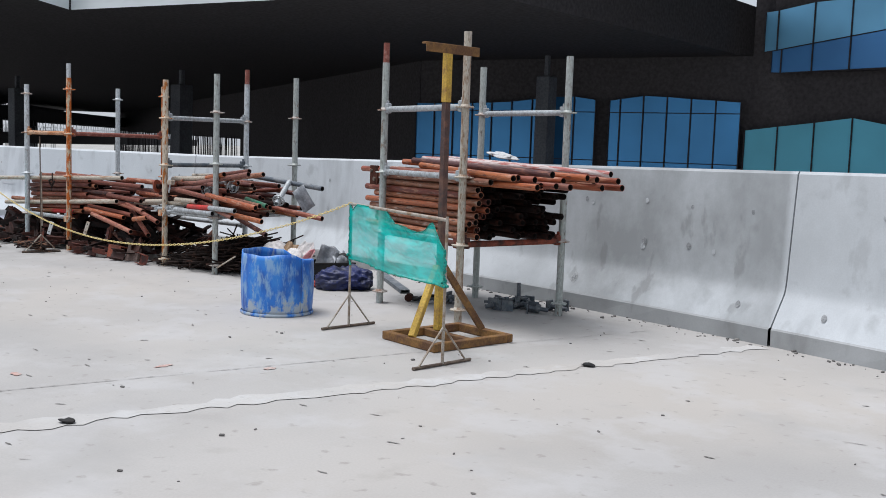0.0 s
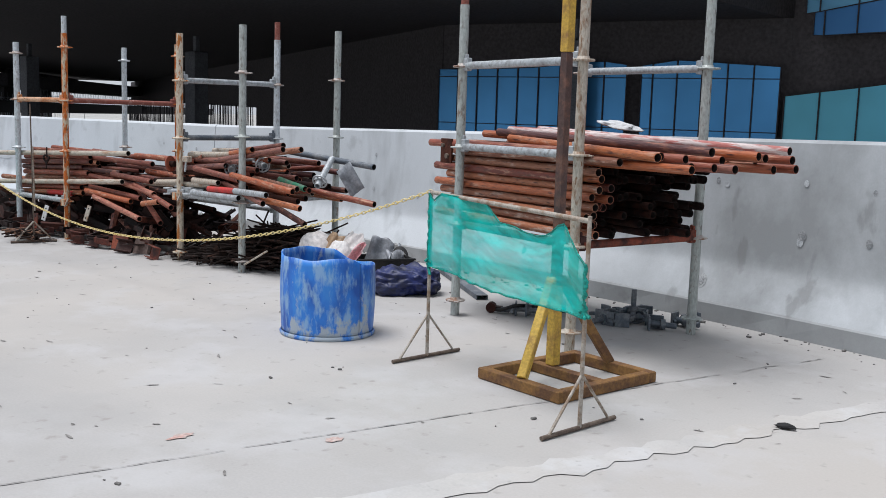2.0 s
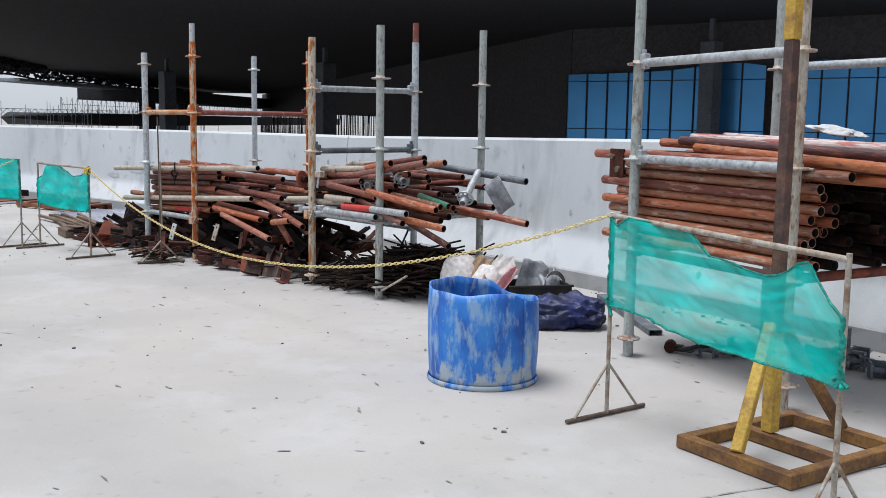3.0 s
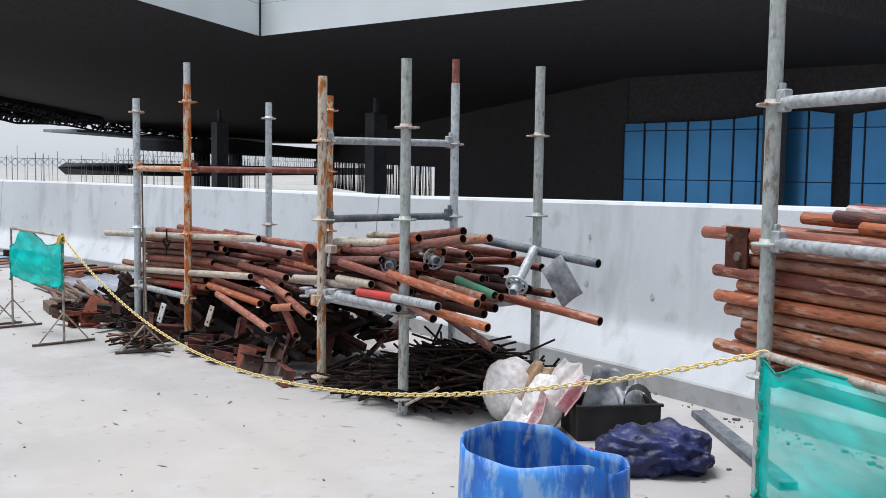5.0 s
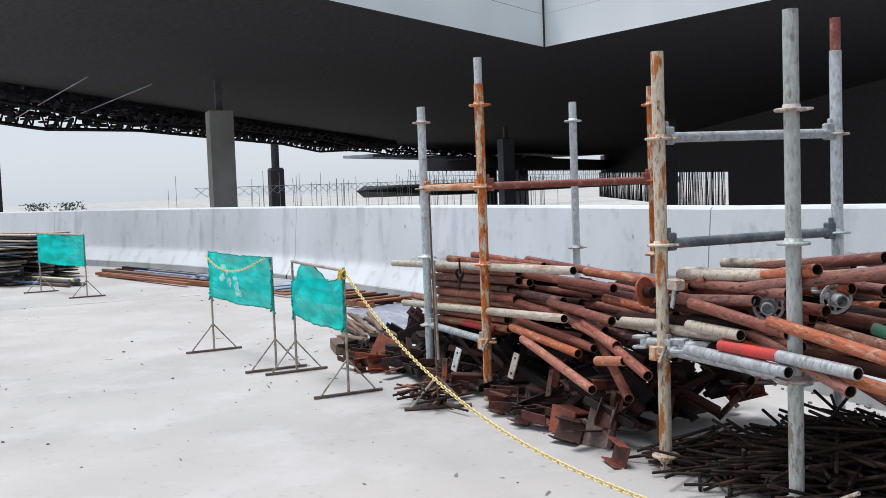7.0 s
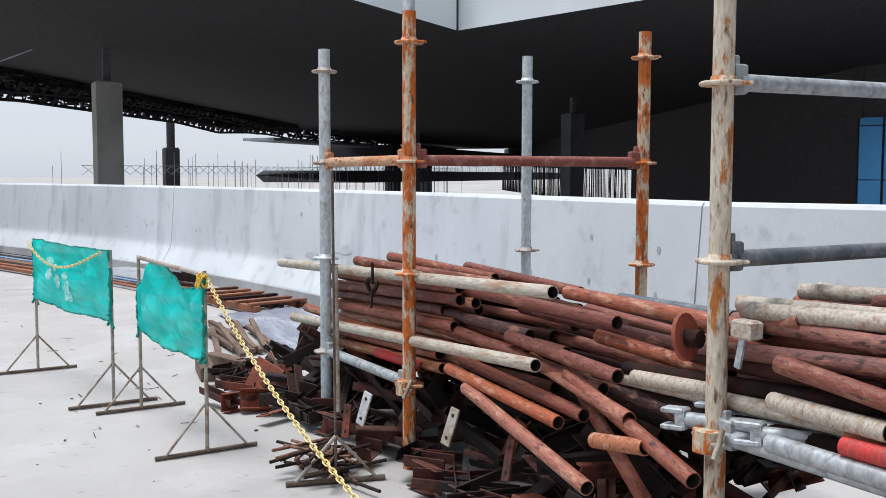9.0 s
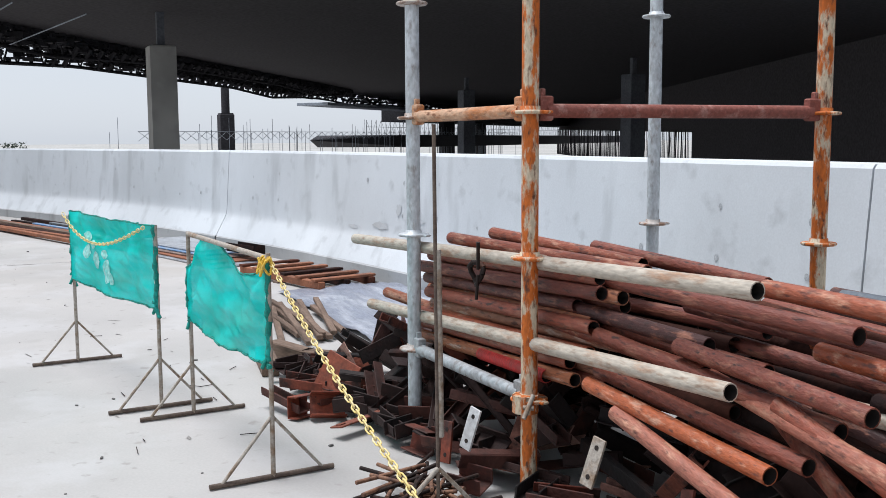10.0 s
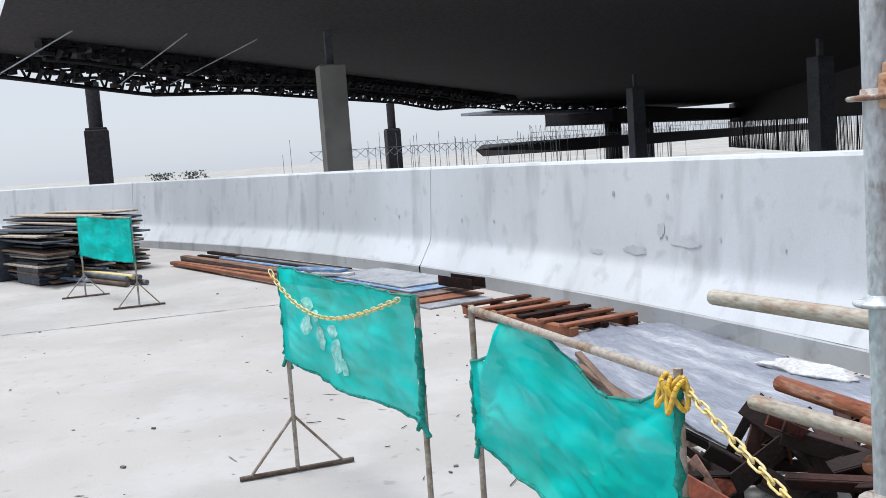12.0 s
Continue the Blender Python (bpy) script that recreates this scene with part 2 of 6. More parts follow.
def drum_plastic():
    """Blue plastic, scraped pale, with cement splashed on its lower part."""
    m, nt, p = nodes_of("scuffed blue plastic")
    tc = nt.nodes.new("ShaderNodeTexCoord")
    obj = tc.outputs["Object"]
    axes = nt.nodes.new("ShaderNodeSeparateXYZ")
    nt.links.new(obj, axes.inputs[0])
    col = ramp(nt, noise_at(nt, obj, 9.0, 5.0, (1, 1, 0.5)), [(0.35, (0.008, 0.085, 0.40)), (0.55, (0.02, 0.18, 0.62)), (0.75, (0.05, 0.27, 0.66))])
    scrape = noise_at(nt, obj, 16.0, 8.0, (1.2, 1.2, 0.4))
    col = mixed(nt, ramp(nt, scrape, [(0.47, (0, 0, 0)), (0.60, (0.7, 0.7, 0.7))]), col, (0.30, 0.47, 0.64))
    splash = nt.nodes.new("ShaderNodeMapRange")
    splash.inputs[1].default_value, splash.inputs[2].default_value, splash.inputs[3].default_value, splash.inputs[4].default_value = 0.0, 0.26, 0.075, -0.08
    nt.links.new(axes.outputs[2], splash.inputs[0])
    tot = nt.nodes.new("ShaderNodeMath")
    nt.links.new(noise_at(nt, obj, 12.0, 9.0, (1, 1, 0.6)), tot.inputs[0])
    nt.links.new(splash.outputs[0], tot.inputs[1])
    col = mixed(nt, ramp(nt, tot.outputs[0], [(0.55, (0, 0, 0)), (0.63, (0.9, 0.9, 0.9))]), col, (0.40, 0.45, 0.48))
    nt.links.new(col, p.inputs["Base Color"])
    p.inputs["Roughness"].default_value = 0.45
    bumped(nt, p, scrape, 0.15)
    return m


M_DRUM = drum_plastic()
M_BAG = surface("white woven sack", (0.82, 0.80, 0.78), (0.72, 0.67, 0.65), 5, 30, 0.7, 0.0, 0.15)
M_BAGPINK = surface("pink print on sack", (0.66, 0.30, 0.32), (0.70, 0.60, 0.58), 14, 60, 0.7)
M_CARD = surface("brown paper", (0.40, 0.26, 0.15), (0.5, 0.38, 0.28), 8, 60, 0.8)
M_BLACK = surface("black plastic crate", (0.010, 0.010, 0.011), (0.022, 0.02, 0.019), 8, 60, 0.75)
M_TARP = surface("dark blue tarpaulin", (0.006, 0.009, 0.042), (0.012, 0.022, 0.12), 7, 50, 0.5, 0.0, 0.5)
M_FILM = surface("grey plastic film", (0.36, 0.38, 0.41), (0.20, 0.21, 0.23), 6, 40, 0.35, 0.0, 0.3)
# the stretched pale patches paint glare streaks onto the grey sheet
M_SHEET = surface("grey plastic sheet, glare streaks in colour", (0.24, 0.26, 0.32), (0.46, 0.48, 0.53), 2.6, 40, 0.30, 0.0, 0.5, (0.48, 0.64), stretch=(0.35, 2.2, 1))
M_DARKSLATE = surface("dark slate steel", (0.03, 0.04, 0.06), (0.07, 0.085, 0.10), 6, 60, 0.6, 0.2)
M_HEM = surface("rolled green net", (0.0, 0.20, 0.155), (0.0, 0.36, 0.30), 30, 90, 0.7, 0.0, 0.4)
M_WHITE = surface("off-white sheet", (0.62, 0.63, 0.64), (0.5, 0.5, 0.5), 5, 50, 0.6)
M_WOOD = surface("weathered timber", (0.19, 0.125, 0.09), (0.10, 0.062, 0.042), 7, 50, 0.85, 0.0, 0.3, stretch=(0.3, 1.5, 1.5))
M_RUSTPLANK = surface("rust-orange steel plank", (0.29, 0.105, 0.05), (0.17, 0.065, 0.035), 4, 50, 0.8)
M_BLUEPAINT = surface("blue painted steel", (0.10, 0.22, 0.42), (0.35, 0.4, 0.45), 9, 60, 0.6)
M_SLATE = surface("slate grey steel", (0.115, 0.135, 0.16), (0.22, 0.23, 0.24), 8, 60, 0.6, 0.3)
M_GREEN = surface("green painted pipe", (0.03, 0.26, 0.14), (0.15, 0.2, 0.15), 8, 60, 0.6)
M_RED = surface("bright red pipe", (0.60, 0.035, 0.03), (0.4, 0.05, 0.04), 8, 60, 0.6)
M_CHAIN = surface("yellow plastic chain", (0.80, 0.62, 0.22), (0.76, 0.66, 0.40), 30, 90, 0.5, 0.0, 0.1)
M_REDMARK = surface("faded red paint mark", (0.52, 0.33, 0.29), (0.49, 0.43, 0.40), 18, 70, 0.9)
M_PRINT = surface("faded white print", (0.36, 0.74, 0.69), (0.14, 0.62, 0.55), 25, 60, 0.8)
# soffit and wall colours are darkened to hold the shade under the roof
M_SOFFIT = surface("steel deck, roof shade in colour", (0.080, 0.074, 0.079), (0.083, 0.077, 0.082), 0.4, 6, 0.95, 0.0, 0.0)
M_SHADEWALL = surface("cladding, roof shade in colour", (0.082, 0.076, 0.081), (0.085, 0.079, 0.084), 0.4, 6, 0.95, 0.0, 0.0)
M_STEEL = surface("dark truss steel", (0.055, 0.053, 0.058), (0.060, 0.057, 0.064), 0.6, 6, 0.8, 0.0, 0.0)
for dull in (M_SOFFIT, M_STEEL, M_SHADEWALL):
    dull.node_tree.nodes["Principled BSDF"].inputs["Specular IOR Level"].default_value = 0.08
M_FASCIA = surface("pale roof fascia", (0.86, 0.91, 0.92), (0.84, 0.89, 0.91), 0.05, 0.1, 0.6, 0.0, 0.0)
M_FAR = surface("distant dusty ground", (0.44, 0.43, 0.41), (0.34, 0.34, 0.32), 0.02, 0.4, 0.95, 0.0, 0.0, world_space=True)
M_FARPALE = surface("distant pale steelwork", (0.40, 0.44, 0.50), (0.3, 0.33, 0.38), 0.5, 5, 0.8, 0.0, 0.0)
M_TREE = surface("distant foliage", (0.06, 0.08, 0.06), (0.1, 0.11, 0.09), 0.6, 5, 0.9, 0.0, 0.0)


def glass(name, tint, rough=0.08, metal=0.75):
    m, nt, p = nodes_of(name)
    tc = nt.nodes.new("ShaderNodeTexCoord")
    n = noise_at(nt, tc.outputs["Object"], 0.35, 2.0)
    col = ramp(nt, n, [(0.3, tuple(c * 0.8 for c in tint)), (0.7, tint)])
    nt.links.new(col, p.inputs["Base Color"])
    p.inputs["Metallic"].default_value, p.inputs["Roughness"].default_value = metal, rough
    return m


M_GLASS = glass("blue coated glass", (0.075, 0.30, 0.62), 0.25, 0.6)
M_TEAL = glass("teal coated glass", (0.13, 0.52, 0.70), 0.3, 0.3)
M_GLASS2 = glass("bright blue coated glass", (0.24, 0.62, 0.95), 0.25, 0.4)
M_GLASS3 = glass("deep blue coated glass", (0.09, 0.30, 0.66), 0.25, 0.4)


def net_cloth(name, clear_low, clear_high):
    m, nt, p = nodes_of(name)
    tc = nt.nodes.new("ShaderNodeTexCoord")
    big = noise_at(nt, tc.outputs["Object"], 4.0, 5.0)
    fold = noise_at(nt, tc.outputs["Object"], 7.0, 3.0, (0.5, 1, 2.2))
    weave = noise_at(nt, tc.outputs["Object"], 900.0, 1.0)
    col = ramp(nt, big, [(0.32, (0.0, 0.52, 0.42)), (0.66, (0.0, 0.80, 0.75))])
    col = mixed(nt, 1.0, col, ramp(nt, weave, [(0.35, (0.9, 0.9, 0.9)), (0.65, (1.05, 1.05, 1.05))]), "MULTIPLY")
    nt.links.new(col, p.inputs["Base Color"])
    p.inputs["Roughness"].default_value, p.inputs["Specular IOR Level"].default_value = 0.6, 0.15
    tr = nt.nodes.new("ShaderNodeBsdfTranslucent")
    nt.links.new(col, tr.inputs["Color"])
    clear = nt.nodes.new("ShaderNodeBsdfTransparent")
    a, b = nt.nodes.new("ShaderNodeMixShader"), nt.nodes.new("ShaderNodeMixShader")
    a.inputs[0].default_value = 0.4
    nt.links.new(p.outputs[0], a.inputs[1])
    nt.links.new(tr.outputs[0], a.inputs[2])
    hole = ramp(nt, fold, [(0.35, (clear_low,) * 3), (0.65, (clear_high,) * 3)])
    nt.links.new(hole, b.inputs[0])
    nt.links.new(a.outputs[0], b.inputs[1])
    nt.links.new(clear.outputs[0], b.inputs[2])
    nt.links.new(b.outputs[0], nt.nodes["Material Output"].inputs["Surface"])
    bumped(nt, p, fold, 0.35)
    return m


# near-black colour that paints the shade inside pipe bores and holes
M_BORE_SHADE = surface("bore, inside shade in colour", (0.012, 0.009, 0.008), (0.025, 0.016, 0.013), 20, 60, 0.95, 0.0, 0.0)
M_NET = net_cloth("green shade net", 0.02, 0.10)
M_NET1 = net_cloth("thin green shade net", 0.22, 0.42)


# ---- mesh tools ----
class Shape:
    """Collects boxes, tubes and sheets into one mesh."""

    def __init__(self):
        self.v, self.f, self.smooth, self.slot = [], [], [], []

    def add(self, verts, faces, smooth=False, slot=0):
        k = len(self.v)
        self.v += [tuple(p) for p in verts]
        self.f += [tuple(i + k for i in f) for f in faces]
        self.smooth += [smooth] * len(faces)
        self.slot += [slot] * len(faces)
        return self

    def box(self, centre, size, m=None, bevel=0.0):
        x, y, z = (s / 2 for s in size)
        b = min(bevel, x, y, z)
        c = Vector(centre)
        if b <= 0:
            pts = [Vector((sx * x, sy * y, sz * z)) for sz in (-1, 1) for sx, sy in ((-1, -1), (1, -1), (1, 1), (-1, 1))]
            faces = [(3, 2, 1, 0), (4, 5, 6, 7), (0, 1, 5, 4), (1, 2, 6, 5), (2, 3, 7, 6), (3, 0, 4, 7)]
        else:
            pts, faces = [], []
            for sz, in_ in ((-z, b), (-z + b, 0), (z - b, 0), (z, b)):
                for sx, sy in ((-1, -1), (1, -1), (1, 1), (-1, 1)):
                    pts.append(Vector((sx * (x - in_), sy * (y - in_), sz)))
            for k in range(3):
                for i in range(4):
                    j = (i + 1) % 4
                    faces.append((4 * k + i, 4 * k + j, 4 * k + 4 + j, 4 * k + 4 + i))
            faces += [(3, 2, 1, 0), (12, 13, 14, 15)]
        if m is not None:
            pts = [m @ p for p in pts]
        return self.add([p + c for p in pts], faces)

    def tube(self, a, b, r, r2=None, n=10, inner=0.0, bore=0):
        """A round bar from a to b; inner: the radius of its bore."""
        a, b = Vector(a), Vector(b)
        r2 = r if r2 is None else r2
        way = (b - a).normalized()
        side = way.orthogonal().normalized()
        up = way.cross(side)
        ring = lambda c, rad: [c + rad * (math.cos(t) * side + math.sin(t) * up) for t in (2 * math.pi * i / n for i in range(n))]  # noqa: E731
        quads = [(i, (i + 1) % n, n + (i + 1) % n, n + i) for i in range(n)]
        self.add(ring(a, r) + ring(b, r2), quads, True)
        if inner > 0:
            self.add(ring(b, inner) + ring(a, inner), quads, True, bore)
            self.add(ring(b, r2) + ring(b, inner), quads)
            self.add(ring(a, inner) + ring(a, r), quads)
            # plugs close the bore a little way in, coloured as its inner shade
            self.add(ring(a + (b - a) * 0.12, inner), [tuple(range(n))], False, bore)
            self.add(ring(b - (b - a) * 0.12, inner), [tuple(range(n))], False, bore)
        else:
            self.add(ring(a, r), [tuple(reversed(range(n)))])
            self.add(ring(b, r2), [tuple(range(n))])
        return self

    def lathe(self, profile, n=32, centre=(0, 0, 0)):
        c = Vector(centre)
        verts = [c + Vector((r * math.cos(2 * math.pi * i / n), r * math.sin(2 * math.pi * i / n), z)) for r, z in profile for i in range(n)]
        faces = [(k * n + i, k * n + (i + 1) % n, (k + 1) * n + (i + 1) % n, (k + 1) * n + i) for k in range(len(profile) - 1) for i in range(n)]
        return self.add(verts, faces, True)

    def sheet(self, point, nu, nv, smooth=True):
        verts = [point(i / nu, j / nv) for j in range(nv + 1) for i in range(nu + 1)]
        faces = [(j * (nu + 1) + i, j * (nu + 1) + i + 1, (j + 1) * (nu + 1) + i + 1, (j + 1) * (nu + 1) + i) for j in range(nv) for i in range(nu)]
        return self.add(verts, faces, smooth)

    def mesh(self, name, material):
        me = bpy.data.meshes.new(name)
        me.from_pydata(self.v, [], self.f)
        me.polygons.foreach_set("use_smooth", self.smooth)
        me.materials.append(material)
        if any(self.slot):
            me.materials.append(M_BORE_SHADE)
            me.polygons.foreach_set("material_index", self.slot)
        me.update()
        return me


def thing(name, label, category, group="", at=(0, 0, 0), turn=0.0, kind=""):
    ob = new(name)
    ob.empty_display_size = 0.1
    ob.matrix_world = pose(*at, 0, 0, turn)
    return tagged(ob, label, category, group, kind)


def part(name, shape, material, parent, label="", m=None):
    """Links a shape, or a mesh that others share, as one mesh object under a thing or a part."""
    me = shape if isinstance(shape, bpy.types.Mesh) else shape.mesh(name, material)
    ob = new(name, me)
    ob.parent = parent
    if m is not None:
        ob.matrix_local = m
    return tagged(ob, label)


def solo(name, shape, material, label, category, group="", kind="", m=None):
    """A thing of one mesh."""
    me = shape if isinstance(shape, bpy.types.Mesh) else shape.mesh(name, material)
    ob = new(name, me)
    if m is not None:
        ob.matrix_world = m
    return tagged(ob, label, category, group, kind)


def along(a, b):
    """The pose that lays the x axis from a to b, stretched to that length."""
    a, b = Vector(a), Vector(b)
    way = b - a
    q = way.to_track_quat("X", "Z")
    return Matrix.Translation(a) @ q.to_matrix().to_4x4() @ Matrix.Diagonal((way.length, 1, 1, 1))


def thick(ob, depth, offset=0.0):
    s = ob.modifiers.new("thickness", "SOLIDIFY")
    s.thickness, s.offset = depth, offset
    return ob


# ---- setting: ground far below, deck, barrier wall ----
CX, CY, RW = -3.51, -34.57, 36.35      # the barrier's foot follows this circle


def on_arc(x, out=0.0, z=0.0):
    """A point of the barrier at x along its foot; out: metres beyond the foot line."""
    a = math.asin((x - CX) / RW)
    return Vector((CX + (RW + out) * math.sin(a), CY + (RW + out) * math.cos(a), z))


far = Shape().sheet(lambda u, v: Vector((-3000 + 6000 * u, -3000 + 6000 * v, -9.0)), 4, 4, False)
solo("ground", far, M_FAR, "pale dusty open ground far below the deck", "ground", kind="structure")

deck = Shape()
xs = [-30 + 60 * i / 80 for i in range(81)]
deck.add([on_arc(x, 0.5) for x in xs] + [Vector((x, -22, 0)) for x in xs], [(81 + i, 82 + i, i + 1, i) for i in range(80)])
deck.add([on_arc(x, 0.5, -0.9) for x in xs] + [on_arc(x, 0.5) for x in xs], [(i, i + 1, 82 + i, 81 + i) for i in range(80)])
deck.add([Vector((x, -22, -0.9)) for x in xs] + [Vector((x, -22, 0)) for x in xs], [(i + 1, i, 81 + i, 82 + i) for i in range(80)])
solo("floor", deck, M_DECK, "pale dusty concrete deck with stains and joints", "floor", kind="structure")


def strip(name, a, b, width, material, label, wobble, seed, z=0.004, n=60, low=0.75, gaps=-1.0):
    """A thin uneven band laid on the deck from a to b."""
    r = random.Random(seed)
    a, b = Vector((*a, 0)), Vector((*b, 0))
    side = Vector((-(b - a).y, (b - a).x, 0)).normalized()
    rows, s = [], Shape()
    for i in range(n + 1):
        p = a.lerp(b, i / n)
        mid = wobble * (noise.noise(Vector((i * 0.13, seed, 0))))
        w = width * (low + (1.25 - low) * r.random()) / 2
        rows.append((p + side * (mid - w) + Vector((0, 0, z)), p + side * (mid + w) + Vector((0, 0, z))))
    for i in range(n):
        if noise.noise(Vector((i * 0.11, seed * 3.7, 1))) < gaps - 0.5:
            continue
        s.add([rows[i][0], rows[i + 1][0], rows[i + 1][1], rows[i][1]], [(0, 1, 2, 3)])
    return solo(name, s, material, label, "joint", kind="structure")


strip("trim_mortar_band", (1.9, -9.0), (5.27, 0.62), 0.17, M_BAND, "pale smeared mortar band along a deck joint", 0.05, 3, n=150, low=0.4)
strip("trim_joint_one", (1.30, -9.0), (4.45, 0.60), 0.009, M_JOINT, "dull hairline joint across the deck", 0.02, 5, 0.004, 320, 0.1, 0.02)
strip("trim_joint_two", (-10.6, -6.5), (-10.6, 0.4), 0.02, M_CRACK, "dark joint line across the deck", 0.03, 6, 0.004, 120, 0.2)

# the barrier: cast panels with a sloping foot, open joints between them
CURVE = [(0.012, 0.13), (0.053, 0.20), (0.094, 0.27), (0.132, 0.335), (0.146, 0.362), (0.155, 0.39), (0.161, 0.425), (0.167, 0.49), (0.175, 0.60), (0.194, 0.85), (0.214, 1.10)]
PROFILE = [(0.214, 1.10), (0.23, 1.12), (0.50, 1.12), (0.515, 1.105), (0.515, 0.13), (0.012, 0.13)]


def face_at(z):
    """How far the barrier's face stands behind its foot line at a height."""
    for (o0, z0), (o1, z1) in zip(CURVE, CURVE[1:]):
        if z <= z1:
            return o0 + (o1 - o0) * (z - z0) / (z1 - z0)
    return CURVE[-1][0]


def rise(x, z):
    """The barrier gets a little taller towards +x."""
    return z + 0.0133 * max(0.0, x + 3.0) * max(0.0, min(1.0, (z - 0.38) / 0.7))


JOINTS = [-28.0, -19.9, -11.4, -3.0, 5.31, 13.5, 22.0]
wall = thing("wall_barrier", "curved precast concrete barrier wall with stained grey panels", "wall", kind="structure")
for x0, x1 in zip(JOINTS, JOINTS[1:]):
    s, n = Shape(), 26
    for outline, soft in ((CURVE, True), (PROFILE, False)):
        cols, k = [], len(outline)
        for i in range(n + 1):
            x = x0 + 0.006 + (x1 - x0 - 0.012) * i / n
            cols.append([on_arc(x, o, rise(x, z)) for o, z in outline])
        s.add([p for c in cols for p in c], [(i * k + j, (i + 1) * k + j, (i + 1) * k + j + 1, i * k + j + 1) for i in range(n) for j in range(k - 1)], soft)
    for x, flip in ((x0 + 0.006, False), (x1 - 0.006, True)):
        end = [on_arc(x, o, rise(x, z)) for o, z in CURVE + PROFILE[1:-1]]
        s.add(end, [tuple(reversed(range(len(end)))) if flip else tuple(range(len(end)))])
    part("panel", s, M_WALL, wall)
    kerb = Shape()
    rows = [[on_arc(x0 + 0.010 + (x1 - x0 - 0.02) * i / n, o + 0.012 * noise.noise(Vector((x0 + i * 0.7, z * 9, 0))), z) for o, z in ((0.0, 0.0), (0.0, 0.118), (0.012, 0.13), (0.515, 0.13), (0.515, -0.6))] for i in range(n + 1)]
    kerb.add([p for c in rows for p in c], [(i * 5 + j, (i + 1) * 5 + j, (i + 1) * 5 + j + 1, i * 5 + j + 1) for i in range(n) for j in range(4)])
    part("kerb", kerb, M_KERB, wall, "darker stained kerb course")
for x in JOINTS[1:-1]:
    s = Shape()
    for (o0, z0), (o1, z1) in zip(CURVE, CURVE[1:]):
        s.add([on_arc(x - 0.02, o0 + 0.03, rise(x, z0)), on_arc(x + 0.02, o0 + 0.03, rise(x, z0)), on_arc(x + 0.02, o1 + 0.03, rise(x, z1)), on_arc(x - 0.02, o1 + 0.03, rise(x, z1))], [(0, 1, 2, 3)])
    part("joint_filler", s, M_CRACK, wall, "dark filler in an open joint")
# patched tie holes in two rows
r = random.Random(11)
for k in range(46):
    x = -19.5 + 0.62 * k + r.uniform(-0.05, 0.05)
    for z in (0.86, 0.58):
        if r.random() < 0.45 or min(abs(x - j) for j in JOINTS) < 0.15:
            continue
        rad = r.uniform(0.009, 0.019) * (1.4 if x > 1.5 else 1.0)
        z += r.uniform(-0.03, 0.03)
        o = face_at(z)
        c, n = on_arc(x, o - 0.004, rise(x, z)), 16
        d = (on_arc(x + 0.1, o) - on_arc(x - 0.1, o)).normalized()
        s = Shape().add([c + rad * r.uniform(0.92, 1.04) * (math.cos(t) * d + 1.3 * math.sin(t) * Vector((0, 0.08, 1))) for t in (2 * math.pi * i / n for i in range(n))], [tuple(range(n))])
        part("tie_hole_patch", s, M_PATCH, wall)

r = random.Random(13)
for k in range(16):
    x = 1.2 + 0.55 * k + r.uniform(-0.08, 0.08)
    for z in (0.92, 0.62, 0.25):
        if r.random() < 0.35 or min(abs(x - j) for j in JOINTS) < 0.15:
            continue
        o = face_at(z)
        rad = r.uniform(0.014, 0.03)
        up = Vector((0, 0.08, 1)) if z > 0.38 else Vector((0, 0.58, 1))
        d = (on_arc(x + 0.1, o) - on_arc(x - 0.1, o)).normalized()
        for name, grow, lift, mat in (("damp_ring", r.uniform(1.5, 2.0), 0.004, M_RING), ("tie_hole_patch", 1.0, 0.007, M_DENT)):
            if name == "damp_ring" and r.random() < 0.4:
                continue
            c, n = on_arc(x, o - lift, z), 18
            s = Shape().add([c + rad * grow * r.uniform(0.92, 1.04) * (math.cos(t) * d + 1.2 * math.sin(t) * up) for t in (2 * math.pi * i / n for i in range(n))], [tuple(range(n))])
            part(name, s, mat, wall)

for x, z, w, h in ((-8.55, 0.43, 0.10, 0.025), (-8.05, 0.47, 0.16, 0.035), (-7.45, 0.55, 0.20, 0.03), (-7.75, 0.62, 0.05, 0.06)):
    d = (on_arc(x + 0.1, 0) - on_arc(x - 0.1, 0)).normalized()
    c = on_arc(x, face_at(z) - 0.006, z)
    s = Shape().add([c + r.uniform(0.6, 1.1) * (w * math.cos(t) * d + h * math.sin(t) * Vector((0, 0.08, 1))) for t in (2 * math.pi * i / 18 for i in range(18))], [tuple(range(18))])
    part("mortar_smear", s, M_STAIN, wall, "dull grey mortar smear")

# ---- the terminal beyond: roof, columns, glass ----
ROOF_Z = 6.6
OUTLINE = [(-31.2, 16.5), (-19.0, -1.5), (-27.0, -4.0), (-47.0, -7.5), (-106.0, 34.5), (-180.0, 101.0), (-120.0, 150.0), (-12.9, 150.0), (-12.9, 20.3)]
s = Shape()
n = len(OUTLINE)
s.add([Vector((x, y, ROOF_Z)) for x, y in OUTLINE], [tuple(reversed(range(n)))])
s.add([Vector((x, y, ROOF_Z + 2.6)) for x, y in OUTLINE], [tuple(range(n))])
roof = thing("ceiling_terminal_roof", "vast dark steel roof over the terminal forecourt", "roof", kind="structure")
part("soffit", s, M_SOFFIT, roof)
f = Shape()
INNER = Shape()
